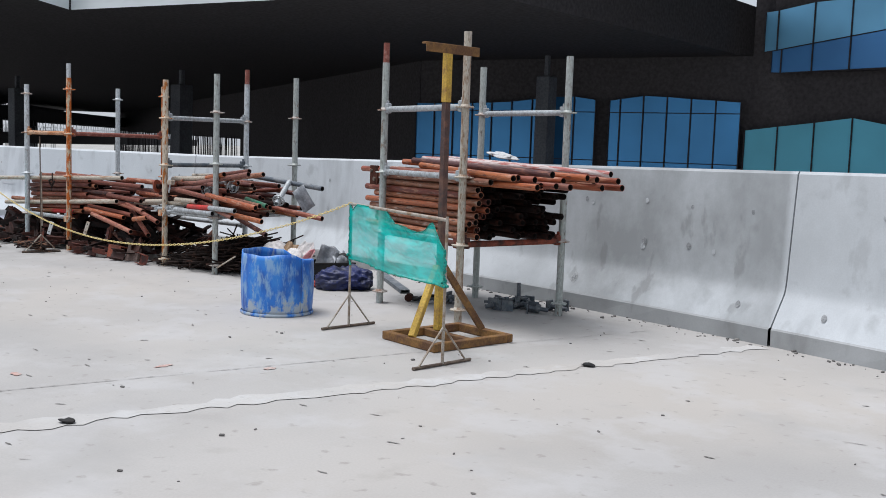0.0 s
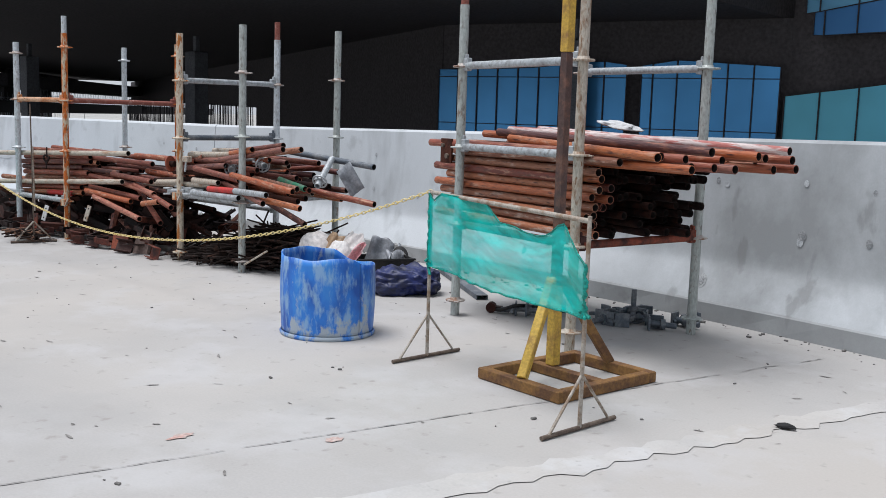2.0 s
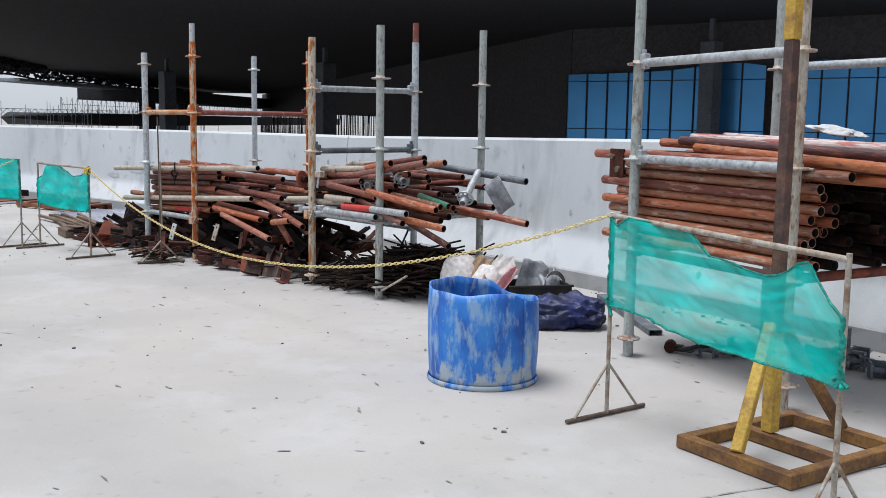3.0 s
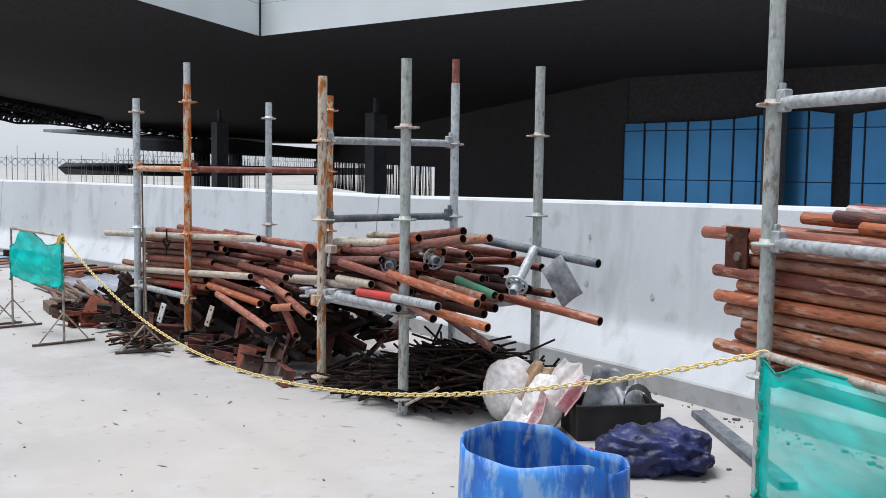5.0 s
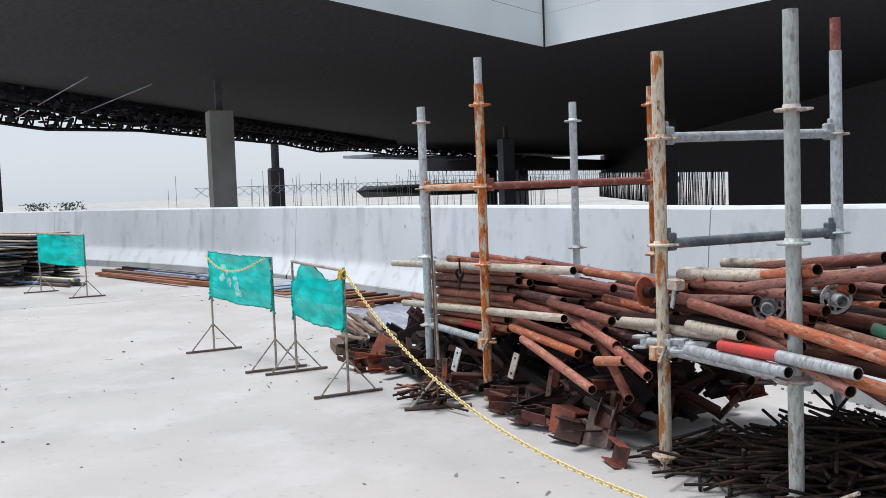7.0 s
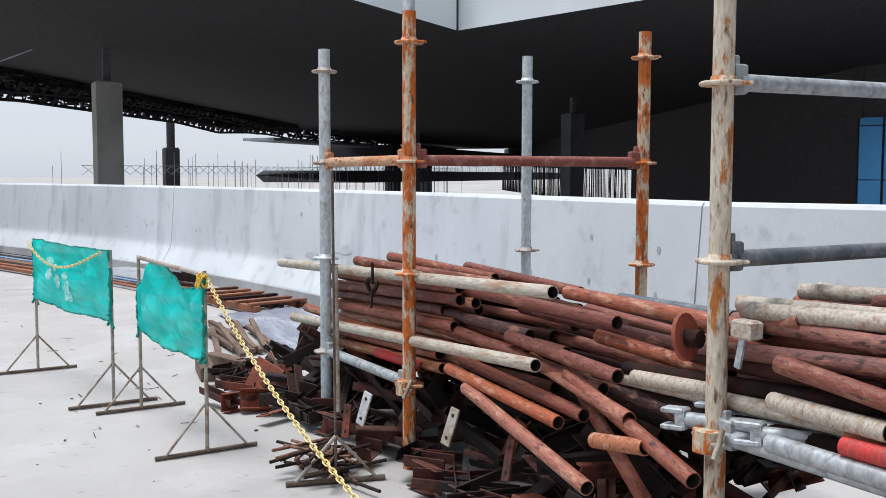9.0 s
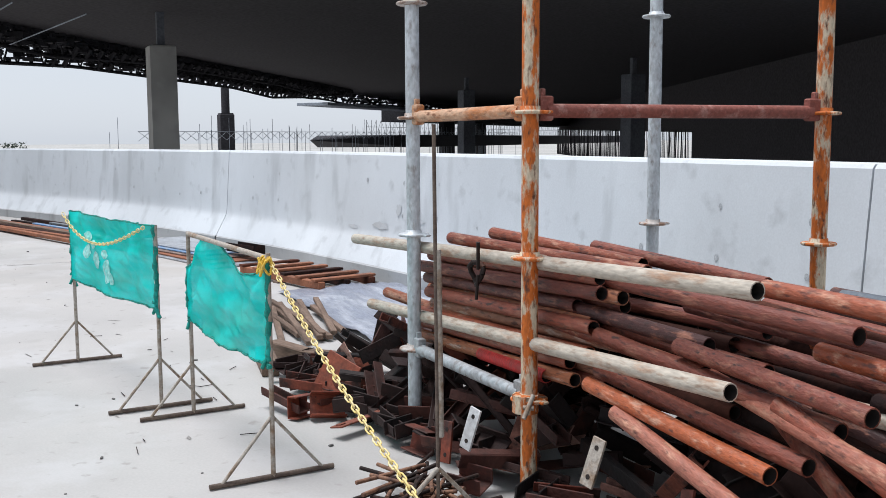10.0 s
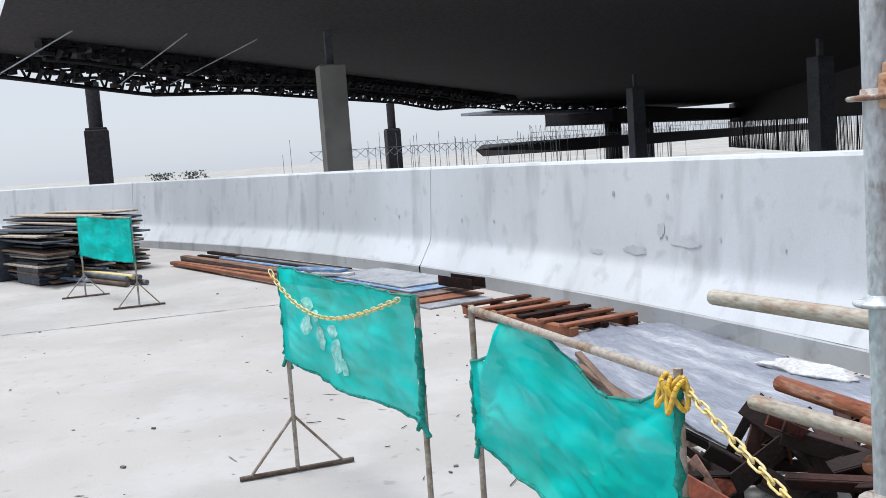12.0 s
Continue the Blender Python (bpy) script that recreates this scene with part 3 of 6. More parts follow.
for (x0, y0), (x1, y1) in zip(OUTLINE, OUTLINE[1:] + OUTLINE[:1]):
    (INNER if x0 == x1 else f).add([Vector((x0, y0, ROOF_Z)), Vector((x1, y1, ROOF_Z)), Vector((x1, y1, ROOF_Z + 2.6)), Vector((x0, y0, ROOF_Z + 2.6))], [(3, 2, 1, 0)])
# this edge takes the shade-dark wall colour instead of pale cladding
part("inner_edge", INNER, M_SHADEWALL, roof, "edge against the higher roof, coloured as unlit")
part("fascia", f, M_FASCIA, roof, "pale cladding along the roof edge")
f = Shape()
for a, b in ((0, 1), (len(OUTLINE) - 1, 0)):
    p, q = Vector((*OUTLINE[a], ROOF_Z + 1.25)), Vector((*OUTLINE[b], ROOF_Z + 1.25))
    side = Vector((-(q - p).y, (q - p).x, 0)).normalized() * 0.03
    f.tube(p - side, q - side, 0.035, n=5)
f.tube((-31.17, 16.47, ROOF_Z), (-31.17, 16.47, ROOF_Z + 2.6), 0.05, n=5)
part("cladding_joint", f, M_STEEL, roof)

HIGH = [(-13.4, 20.8), (70.0, 21.8), (70.0, 150.0), (-13.4, 150.0)]
roof_two = thing("ceiling_high_roof", "dark high roof over the glazed bay of the terminal", "roof", kind="structure")
s = Shape()
for z, way in ((13.0, -1), (15.0, 1)):
    s.add([Vector((x, y, z)) for x, y in HIGH], [tuple(range(4))[::way]])
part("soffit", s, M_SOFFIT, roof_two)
f = Shape()
for (x0, y0), (x1, y1) in zip(HIGH, HIGH[1:] + HIGH[:1]):
    f.add([Vector((x0, y0, 13.0)), Vector((x1, y1, 13.0)), Vector((x1, y1, 15.0)), Vector((x0, y0, 15.0))], [(3, 2, 1, 0)])
part("fascia", f, M_FASCIA, roof_two, "pale cladding along the roof edge")


def truss(a, b, z0, z1, step, seed):
    """A lattice girder from a to b between two heights."""
    a, b = Vector((*a, 0)), Vector((*b, 0))
    r = random.Random(seed)
    count = int((b - a).length / step)
    t = Shape()
    high = Vector((0, 0, z1))

    def haunch(s):
        """The lower chord dips towards the columns."""
        return 0.42 * (1 - max(0.0, 1 - min(abs(s - 12.7), abs(s - 58.2)) / 10.0))

    for i in range(count):
        p, q = a.lerp(b, i / count), a.lerp(b, (i + 1) / count)
        low = Vector((0, 0, z0 + haunch(i * step)))
        t.tube(p + low, q + Vector((0, 0, z0 + haunch((i + 1) * step))), 0.11, n=5)
        mid = p.lerp(q, 0.5)
        t.tube(p + low, mid + high, 0.07, n=4)
        t.tube(mid + high, q + low, 0.07, n=4)
        if r.random() < 0.7:
            t.tube(mid + low, mid + high * 0.5 + low * 0.5 + Vector((0.3, 0.3, 0)), 0.16, n=4)
            t.tube(p + low * 0.6 + high * 0.4, q + low * 0.6 + high * 0.4, 0.08, n=4)
        for w in range(14):
            c = p.lerp(q, r.random()) + low.lerp(high, 0.12 + 0.88 * r.random() ** 0.55)
            t.box(c, (r.uniform(0.2, 0.7), r.uniform(0.2, 0.7), r.uniform(0.08, 0.26)), Matrix.Rotation(r.uniform(0, 3), 3, "Z"))
    return t


for k, (dx, dy) in enumerate(((0, 0), (2.5, 3.5))):
    t = truss((-45 + dx, -8.5 + dy), (-104 + dx, 33.0 + dy), 5.25 + 0.18 * k, 6.6, 1.3, k)
    part("girder", t, M_STEEL, roof)
t = truss((-104, 33.0), (-178, 100), 5.3, 6.6, 2.2, 9)
part("girder", t, M_STEEL, roof)
for a, b in (((-44.6, -6.8, 5.6), (-39.1, -3.7, 6.4)), ((-52.4, -2.5, 5.6), (-40.9, 0.3, 6.4)), ((-53.9, -0.1, 5.6), (-43.4, 3.2, 6.4))):
    part("tie_rod", Shape().tube(a, b, 0.032, n=5), M_FARPALE, roof, "thin pale bracing rod")


def column(x, y, w, top, dark, group):
    c = thing("column", "dark steel-topped column under the roof" if dark else "square grey concrete column under the roof", "column", group, (x, y, -9))
    body_top = top - 1.2 if dark else top
    # columns further in under the roof use the shade-darkened concrete
    part("shaft", Shape().box((0, 0, (body_top + 9) / 2), (w, w, body_top + 9), bevel=0.06), M_STEEL if dark else M_COLUMN if y < 20 else M_COLSHADE, c)
    if dark:
        part("stub", Shape().tube((0, 0, body_top + 9), (0, 0, top + 9 + 1.3), w * 0.3, n=8), M_STEEL, c)
        part("cap_plate", Shape().box((0, 0, body_top + 9.05), (w * 0.9, w * 0.9, 0.1), bevel=0.02), M_STEEL, c)
    else:
        # head colour picked to sink into the shaded soffit
        part("head", Shape().box((0, 0, (top + 9) + 0.75), (w * 0.28, w * 0.28, 1.5), bevel=0.03), M_COLSHADE, c, "thin column head coloured to match the shaded soffit")


for x, y, w, top, dark in ((-43.2, 6.1, 1.08, 5.2, False), (-57.3, -4.0, 1.2, 4.9, True), (-95, 21.3, 1.35, 4.9, True), (-78.6, 38.8, 1.15, 5.5, False),
                           (-55.0, 39.3, 1.15, 5.5, False), (-22.5, 39.5, 0.80, 5.5, False), (-130, 62, 1.7, 4.9, True), (-150, 78, 1.7, 4.9, True)):
    column(x, y, w, top, dark, "columns under the roof")


def glazing(name, label, material, xs, line, foot, tops, rails=(), mull=0.06):
    """A curtain wall of panes between mullions at xs on a line (a, b); foot and tops: heights at each mullion."""
    (ax, ay), (bx, by) = line
    w = thing(name, label, "glass facade", kind="structure")
    at = lambda x, z, out=0.0: Vector((x, ay + (by - ay) * (x - ax) / (bx - ax) - out, z))  # noqa: E731
    for i in range(len(xs) - 1):
        x0, x1 = xs[i], xs[i + 1]
        levels = [(foot[i], foot[i + 1])] + [(z, z) for z in rails] + [(tops[i], tops[i + 1])]
        for (a0, a1), (b0, b1) in zip(levels, levels[1:]):
            part("pane", Shape().add([at(x0, a0), at(x1, a1), at(x1, b1), at(x0, b0)], [(0, 1, 2, 3)]), material, w)
        for z0, z1 in levels[1:-1] + [(foot[i], foot[i + 1])]:
            part("rail", Shape().tube(at(x0, z0, 0.05), at(x1, z1, 0.05), mull * 0.5, n=4), M_STEEL, w)
    for x, z0, z1 in zip(xs, foot, tops):
        part("mullion", Shape().box(at(x, (z0 + z1) / 2, 0.05), (mull, mull, z1 - z0)), M_STEEL, w)
    return w


FACADE = ((-31.4, 39.02), (-12.7, 42.58))
CURTAIN = "blue coated curtain wall with dark mullions"
# uneven pane tops trace the edge of the dark roof's reflection in the glass
glazing("window_blue_one", CURTAIN, M_GLASS, [-31.4 + 1.233 * i for i in range(10)], FACADE, [-9] * 10, (4.05, 4.05, 4.07, 4.09, 4.12, 4.18, 4.32, 4.46, 4.48, 4.3), (1.05, 3.65))
glazing("window_blue_two", CURTAIN, M_GLASS, [-19.55, -18.95] + [-18.95 + 1.25 * i for i in range(1, 6)], FACADE, [-9] * 7, (4.27, 4.36, 4.54, 4.48, 4.38, 4.31, 4.22), (1.05, 3.65))
CROSS = ((-12.5, 42.6), (10.0, 42.6))
SCREEN = "teal glass screen with dark posts"
# these tops also follow a reflection line, built as the glass outline
glazing("window_teal_one", SCREEN, M_TEAL, (-12.45, -10.77, -8.98, -7.2, -5.25), CROSS, [-9] * 5, (2.82, 3.03, 3.24, 3.48, 3.1))
glazing("window_teal_two", SCREEN, M_TEAL, (-4.65, -3.92), CROSS, [-9] * 2, (3.12, 3.12))
glazing("window_teal_three", SCREEN, M_TEAL, [-3.35 + 1.75 * i for i in range(9)], CROSS, [-9] * 9, [3.33, 3.62] + [3.75] * 7)
BAY = ((-12.0, 42.3), (8.0, 42.3))
glazing("window_upper_bright", "bright blue glass band of an overhanging bay", M_GLASS2, [-11.6, -10.95, -9.2, -7.45] + [-5.7 + 1.75 * i for i in range(8)], BAY, [6.66, 6.74, 7.01, 7.27] + [7.53 + 0.26 * i for i in range(8)], [8.6, 8.66, 8.95, 9.0] + [9.3 + 0.26 * i for i in range(8)])
glazing("window_upper_deep", "deep blue glass band of an overhanging bay", M_GLASS3, [-11.2, -10.7, -9.2, -7.45] + [-5.7 + 1.75 * i for i in range(8)], BAY, [5.66, 5.63, 5.68, 5.72] + [5.77 + 0.04 * i for i in range(8)], [6.70, 6.76, 6.99, 7.25] + [7.51 + 0.26 * i for i in range(8)])
# wall closing the view under the roof, its shade set in the colour
terminal = thing("wall_terminal", "terminal building wall, coloured as unlit", "wall", kind="structure")
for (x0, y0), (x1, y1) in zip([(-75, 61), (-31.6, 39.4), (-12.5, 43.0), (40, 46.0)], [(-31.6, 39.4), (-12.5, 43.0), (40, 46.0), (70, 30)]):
    thick(part("wall_face", Shape().add([Vector((x0, y0 + 0.3, -9)), Vector((x1, y1 + 0.3, -9)), Vector((x1, y1 + 0.3, 13.0 if x0 > -20 else 6.6)), Vector((x0, y0 + 0.3, 13.0 if x0 > -20 else 6.6))], [(0, 1, 2, 3)]), M_SHADEWALL, terminal), 0.3)
thick(part("upper_wall", Shape().add([Vector((-178, 112, 3.0)), Vector((-75, 61.3, 1.75)), Vector((-75, 61.3, 6.6)), Vector((-178, 112, 6.6))], [(0, 1, 2, 3)]), M_SHADEWALL, terminal), 0.3)

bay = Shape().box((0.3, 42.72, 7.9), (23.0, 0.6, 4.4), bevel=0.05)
solo("wall_bay", bay, M_SHADEWALL, "body of an overhanging glazed bay, coloured as unlit", "wall", kind="structure")

# steelwork and slabs under construction in the distance
r = random.Random(21)
rods = Shape()
for k in range(120):
    t = r.random()
    x, y = -75 - 75 * t + r.uniform(-2, 2), 10 + 75 * t + r.uniform(-3, 2)
    rods.tube((x, y, -6), (x, y, 1.7 + 0.9 * t + 1.5 * r.random() ** 2), 0.022 + 0.012 * t, n=4)
for k in range(70):
    t0, t1 = k / 70, (k + 1) / 70
    p, q = Vector((-75 - 75 * t0, 10 + 75 * t0, 1.9 + 0.4 * t0)), Vector((-75 - 75 * t1, 10 + 75 * t1, 1.9 + 0.4 * t1))
    rods.tube(p, q, 0.025, n=4)
    rods.tube(p - Vector((0, 0, 0.7)), q, 0.02, n=4)
    rods.tube(p, q - Vector((0, 0, 0.7)), 0.02, n=4)
solo("scaffold_poles", rods, M_FARPALE, "thin upright poles of distant scaffolding", "scaffolding", kind="stuff")
for z, high, a, b, w, mat, label in (
    (1.0, 1.5, (-116, 44), (-205, 144), 14, M_STEEL, "dark unfinished floor slab in the distance"),
    (4.5, 1.7, (-126, 55), (-205, 144), 10, M_STEEL, "dark upper floor slab in the distance"),
    (5.2, 0.35, (-107, 34), (-136, 67), 4, M_FARPALE, "pale slab edge under construction"),
):
    a, b = Vector((*a, z)), Vector((*b, z))
    mid = (a + b) / 2
    ang = math.degrees(math.atan2((b - a).y, (b - a).x))
    s = Shape().box((0, 0, 0), ((b - a).length, w, high), bevel=0.05)
    nose = Shape().add([Vector((-(b - a).length / 2 - 14, 0, high * 0.1)), Vector((-(b - a).length / 2, -w / 2, high / 2)), Vector((-(b - a).length / 2, w / 2, high / 2)), Vector((-(b - a).length / 2, w / 2, -high / 2)), Vector((-(b - a).length / 2, -w / 2, -high / 2))], [(0, 1, 2), (0, 2, 3), (0, 3, 4), (0, 4, 1)])
    if high > 1.6 or high < 1:
        nose = Shape()
    s.add(nose.v, nose.f)
    solo("floor_slab", s, mat, label, "slab", kind="structure", m=pose(*mid, 0, 0, ang))
lattice = Shape()
for k in range(96):
    p, q = Vector((-116, 44, 1.75)).lerp(Vector((-205, 144, 1.75)), k / 96), Vector((-116, 44, 1.75)).lerp(Vector((-205, 144, 1.75)), (k + 1) / 96)
    up = Vector((0, 0, 1.9))
    lattice.tube(p, p + up, 0.03, n=4)
    if k % 3:
        lattice.tube(p, q + up, 0.02, n=4)
    else:
        lattice.tube(p + up, q, 0.02, n=4)
    lattice.tube(p + up * 0.55, q + up * 0.55, 0.03, n=4)
solo("scaffold_lattice", lattice, M_SLATE, "fine braced scaffolding between distant floor slabs", "scaffolding", kind="stuff")
rail = Shape()
for k in range(220):
    t = k / 220
    x, y = -75 - 103 * t, 60.8 + 50.5 * t
    lean = r.uniform(-0.25, 0.25)
    rail.tube((x, y, -2), (x + lean, y, 1.9 + 1.25 * t), r.choice((0.025, 0.035, 0.06)), n=4)
solo("railing", rail, M_STEEL, "dark distant railing of close uprights", "railing", kind="stuff")
trees = Shape()
for k in range(800):
    x, y = -300 + r.uniform(-3, 3), r.choice((1.5, 3, 10.5, 12)) + r.gauss(0, 1.6)
    z = r.uniform(-4, 0.7)
    c = Vector((x, y, z))
    d = [Vector((r.gauss(0, 1), r.gauss(0, 1), r.gauss(0, 1))).normalized() * 0.5 for _ in range(3)]
    trees.add([c + v for v in d], [(0, 1, 2)])
solo("trees", trees, M_TREE, "low dark distant treetops", "trees", kind="stuff")


# ---- scaffold racks ----
POLE_R = 0.029
CUP = Shape().lathe([(0.029, -0.007), (0.060, -0.006), (0.064, -0.002), (0.064, 0.003), (0.060, 0.006), (0.034, 0.008), (0.033, 0.020), (0.029, 0.021)], 18).box((0.066, 0.0, 0.0), (0.026, 0.03, 0.010), bevel=0.003)
CUP_MESH = {}


def cup_mesh(material):
    if material.name not in CUP_MESH:
        CUP_MESH[material.name] = CUP.mesh("cup", material)
    return CUP_MESH[material.name]


def standard(rack, x, y, top, cups, material, cap=None, lean=(0, 0)):
    """An upright tube with its node cups, in the rack's own axes."""
    cap_h = 0.16 if cap else 0.0
    post = part("standard", Shape().tube((0, 0, 0.0), (0, 0, top - cap_h), POLE_R, n=14, inner=0.024), material, rack, "", pose(x, y, 0, lean[0], lean[1], 0))
    for z in cups:
        part("cup", cup_mesh(M_CUP if material in (M_GALV, M_GREY) and rng.random() < 0.6 else material), material, post, "", pose(0, 0, z, 0, 0, rng.uniform(0, 360)))
    if cap:
        part("spigot", Shape().tube((0, 0, top - cap_h), (0, 0, top), 0.025, n=12, inner=0.02), cap, post, "painted spigot end")
    return post


def ledger(rack, a, b, material, r=0.024):
    """A horizontal tube with wedge-shaped blade ends between two standards."""
    a, b = Vector(a), Vector(b)
    material = M_GALVPIPE if material is M_GALV else M_ORANGEBAR if material is M_ORANGE else material
    d = (b - a).normalized()
    bar = part("ledger", Shape().tube(a + d * 0.055, b - d * 0.055, r, n=12), material, rack)
    for p, s in ((a, 1), (b, -1)):
        m = d.to_track_quat("X", "Z").to_matrix()
        part("blade", Shape().box(p + d * s * 0.052 + Vector((0, 0, 0.008)), (0.046, 0.034, 0.082), m, 0.005).box(p + d * s * 0.042 + Vector((0, 0, 0.045)), (0.014, 0.020, 0.055), m, 0.003), material, bar)


# long rack: A B E F in front, C D G H behind
rack = thing("scaffold_rack", "long cuplock scaffold rack of grey and rusty tubes holding pipes", "scaffold")
A, B, C, D = (-3.54, -0.05), (-2.62, -0.04), (-3.49, 1.14), (-2.49, 1.13)
E_, F_, G_, H_ = (-0.835, 0.0), (0.0, 0.0), (-0.865, 1.08), (-0.03, 1.05)
standard(rack, *A, 1.90, (0.37, 0.85, 1.33, 1.79), M_GALV)
standard(rack, *B, 2.12, (0.37, 0.85, 1.33, 1.83), M_ORANGE, M_GALV)
standard(rack, *C, 1.93, (0.37, 0.85, 1.79), M_GALV)
standard(rack, *D, 1.94, (0.37, 0.85, 1.33, 1.82), M_ORANGE)
standard(rack, *E_, 1.91, (0.07, 0.56, 1.04, 1.52), M_ORANGE2)
standard(rack, *F_, 1.95, (0.09, 0.56, 1.08, 1.58), M_GREY)
standard(rack, *G_, 2.10, (0.56, 1.04, 1.53), M_GALV, M_REDTOP)
standard(rack, *H_, 1.99, (0.56, 1.08, 1.57), M_GREY)
ledger(rack, (*A, 1.335), (*B, 1.335), M_ORANGE)
ledger(rack, (*B, 1.335), (*D, 1.335), M_REDTOP)
ledger(rack, (*A, 0.375), (*B, 0.375), M_GALV)
ledger(rack, (*C, 0.375), (*D, 0.375), M_GALV)
ledger(rack, (*E_, 1.525), (*G_, 1.535), M_GALV)
ledger(rack, (*E_, 1.045), (*G_, 1.045), M_SLATE)
ledger(rack, (*E_, 0.565), (*F_, 0.565), M_GALV)
ledger(rack, (*D, 0.375), (*G_, 0.375), M_GALV)
ledger(rack, (*G_, 0.565), (*H_, 0.565), M_GALV)
ledger(rack, (*F_, 0.565), (*H_, 0.565), M_GALV)

# short rack beside the tall stand
rack2 = thing("scaffold_rack", "short cuplock scaffold rack holding stacked red pipes off the deck", "scaffold")
R1, R2, R3, R4 = (2.255, -0.035), (3.37, -0.38), (2.58, 0.86), (3.61, 0.62)
standard(rack2, *R1, 2.15, (0.10, 0.60, 1.095, 1.605), M_GREY, M_REDTOP)
standard(rack2, *R2, 2.15, (0.12, 0.60, 1.10, 1.61), M_CREAM)
standard(rack2, *R3, 2.02, (0.10, 0.60, 1.10, 1.61), M_GREY)
standard(rack2, *R4, 2.06, (0.10, 0.60, 1.10, 1.62), M_GREY)
for a, b, z in ((R1, R2, 1.61), (R3, R4, 1.62), (R1, R2, 1.10), (R1, R3, 0.605), (R2, R4, 0.605), (R1, R2, 0.605), (R3, R4, 0.605)):
    ledger(rack2, (*a, z), (*b, z), M_GALV if z > 0.7 else M_RUSTRED)

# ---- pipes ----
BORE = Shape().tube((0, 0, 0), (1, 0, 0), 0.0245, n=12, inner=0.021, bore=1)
PIPES = {m.name: BORE.mesh("pipe", m) for m in (M_PIPE, M_PIPE2, M_PIPE3, M_PIPE4, M_RUST_SHADE, M_GALVPIPE, M_RED, M_GREEN, M_SLATE, M_PINKPIPE)}


def pipe(a, b, material, label, group, category="pipe"):
    return solo("pipe", PIPES[material.name], material, label, category, group, m=along(a, b))


LB_R = "rusty red-brown steel pipe stacked on the short scaffold rack"
u, v = Vector((0.957, -0.29, 0)), Vector((0.29, 0.957, 0))
o = Vector((2.245, -0.01, 0.66))
r = random.Random(31)
inner = Shape()
for layer in range(10):
    for col in range(16):
        if layer == 9 and r.random() < 0.35:
            continue
        top = layer >= 8
        left, right = -0.25 + r.uniform(-0.10, 0.07), 1.17 + r.uniform(-0.10, 0.10)
        if col > 2:
            left = -0.30 + r.uniform(-0.1, 0.1)
        if top:
            left, right = -0.46 + r.uniform(-0.08, 0.35), 1.35 + r.uniform(-0.2, 0.6)
        base = o + v * (0.045 + 0.0555 * col + (0.027 if layer % 2 else 0)) + Vector((0, 0, 0.0505 * layer + r.uniform(-0.004, 0.004)))
        sway = r.uniform(-0.02, 0.02) * (2 if top else 1)
        # inner pipes get the darkened rust, painting the shade inside the stack
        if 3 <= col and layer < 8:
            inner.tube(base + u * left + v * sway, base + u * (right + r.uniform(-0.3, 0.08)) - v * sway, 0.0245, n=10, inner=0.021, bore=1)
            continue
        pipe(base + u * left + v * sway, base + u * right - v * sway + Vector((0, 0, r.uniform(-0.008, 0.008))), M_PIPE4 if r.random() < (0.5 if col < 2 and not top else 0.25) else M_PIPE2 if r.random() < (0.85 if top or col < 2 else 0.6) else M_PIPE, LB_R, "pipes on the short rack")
solo("stacked_pipes", inner, M_RUST_SHADE, "close-packed rusty pipes inside the stack, shade in their colour", "pipe", kind="stuff")
for k, (cl, l, rr, dz, dv) in enumerate(((0.1, 0.25, 1.75, 0.0, -0.1), (0.22, 0.1, 1.9, 0.035, 0.0), (0.35, -0.1, 2.0, 0.02, 0.1), (0.5, 0.0, 2.05, 0.05, 0.12), (0.62, -0.2, 1.6, 0.05, 0.0), (0.75, -0.15, 1.5, 0.055, 0.0))):
    base = o + v * cl + Vector((0, 0, 0.0505 * 10 + dz))
    pipe(base + u * l - v * dv, base + u * rr + v * dv - Vector((0, 0, 0.05)), (M_PIPE2, M_PIPE, M_PIPE2, M_PINKPIPE, M_PIPE, M_PINKPIPE)[k], "long steel pipe jutting from the top of the stack", "pipes on the short rack")
bracket = thing("clamp_bracket", "rusty plate bracket hanging from the pipe stack", "bracket", "", o + u * -0.22 + v * 0.03 + Vector((0, 0, 0.40)), -17)
part("plate", Shape().box((0, 0, 0), (0.13, 0.012, 0.17), bevel=0.003), M_RUST_SHADE, bracket)
part("bolt", Shape().tube((0.02, -0.02, -0.03), (0.02, 0.02, -0.03), 0.018, n=8), M_LEGBASE, bracket)
part("bolt", Shape().tube((-0.03, -0.02, 0.04), (-0.03, 0.02, 0.04), 0.014, n=8), M_LEGBASE, bracket)
SACK_AT = o + u * 0.80 + v * 0.62 + Vector((0, 0, 0.585))

LB_L = "rusty brown steel pipe heaped in the long scaffold rack"
r = random.Random(41)
inner = Shape()
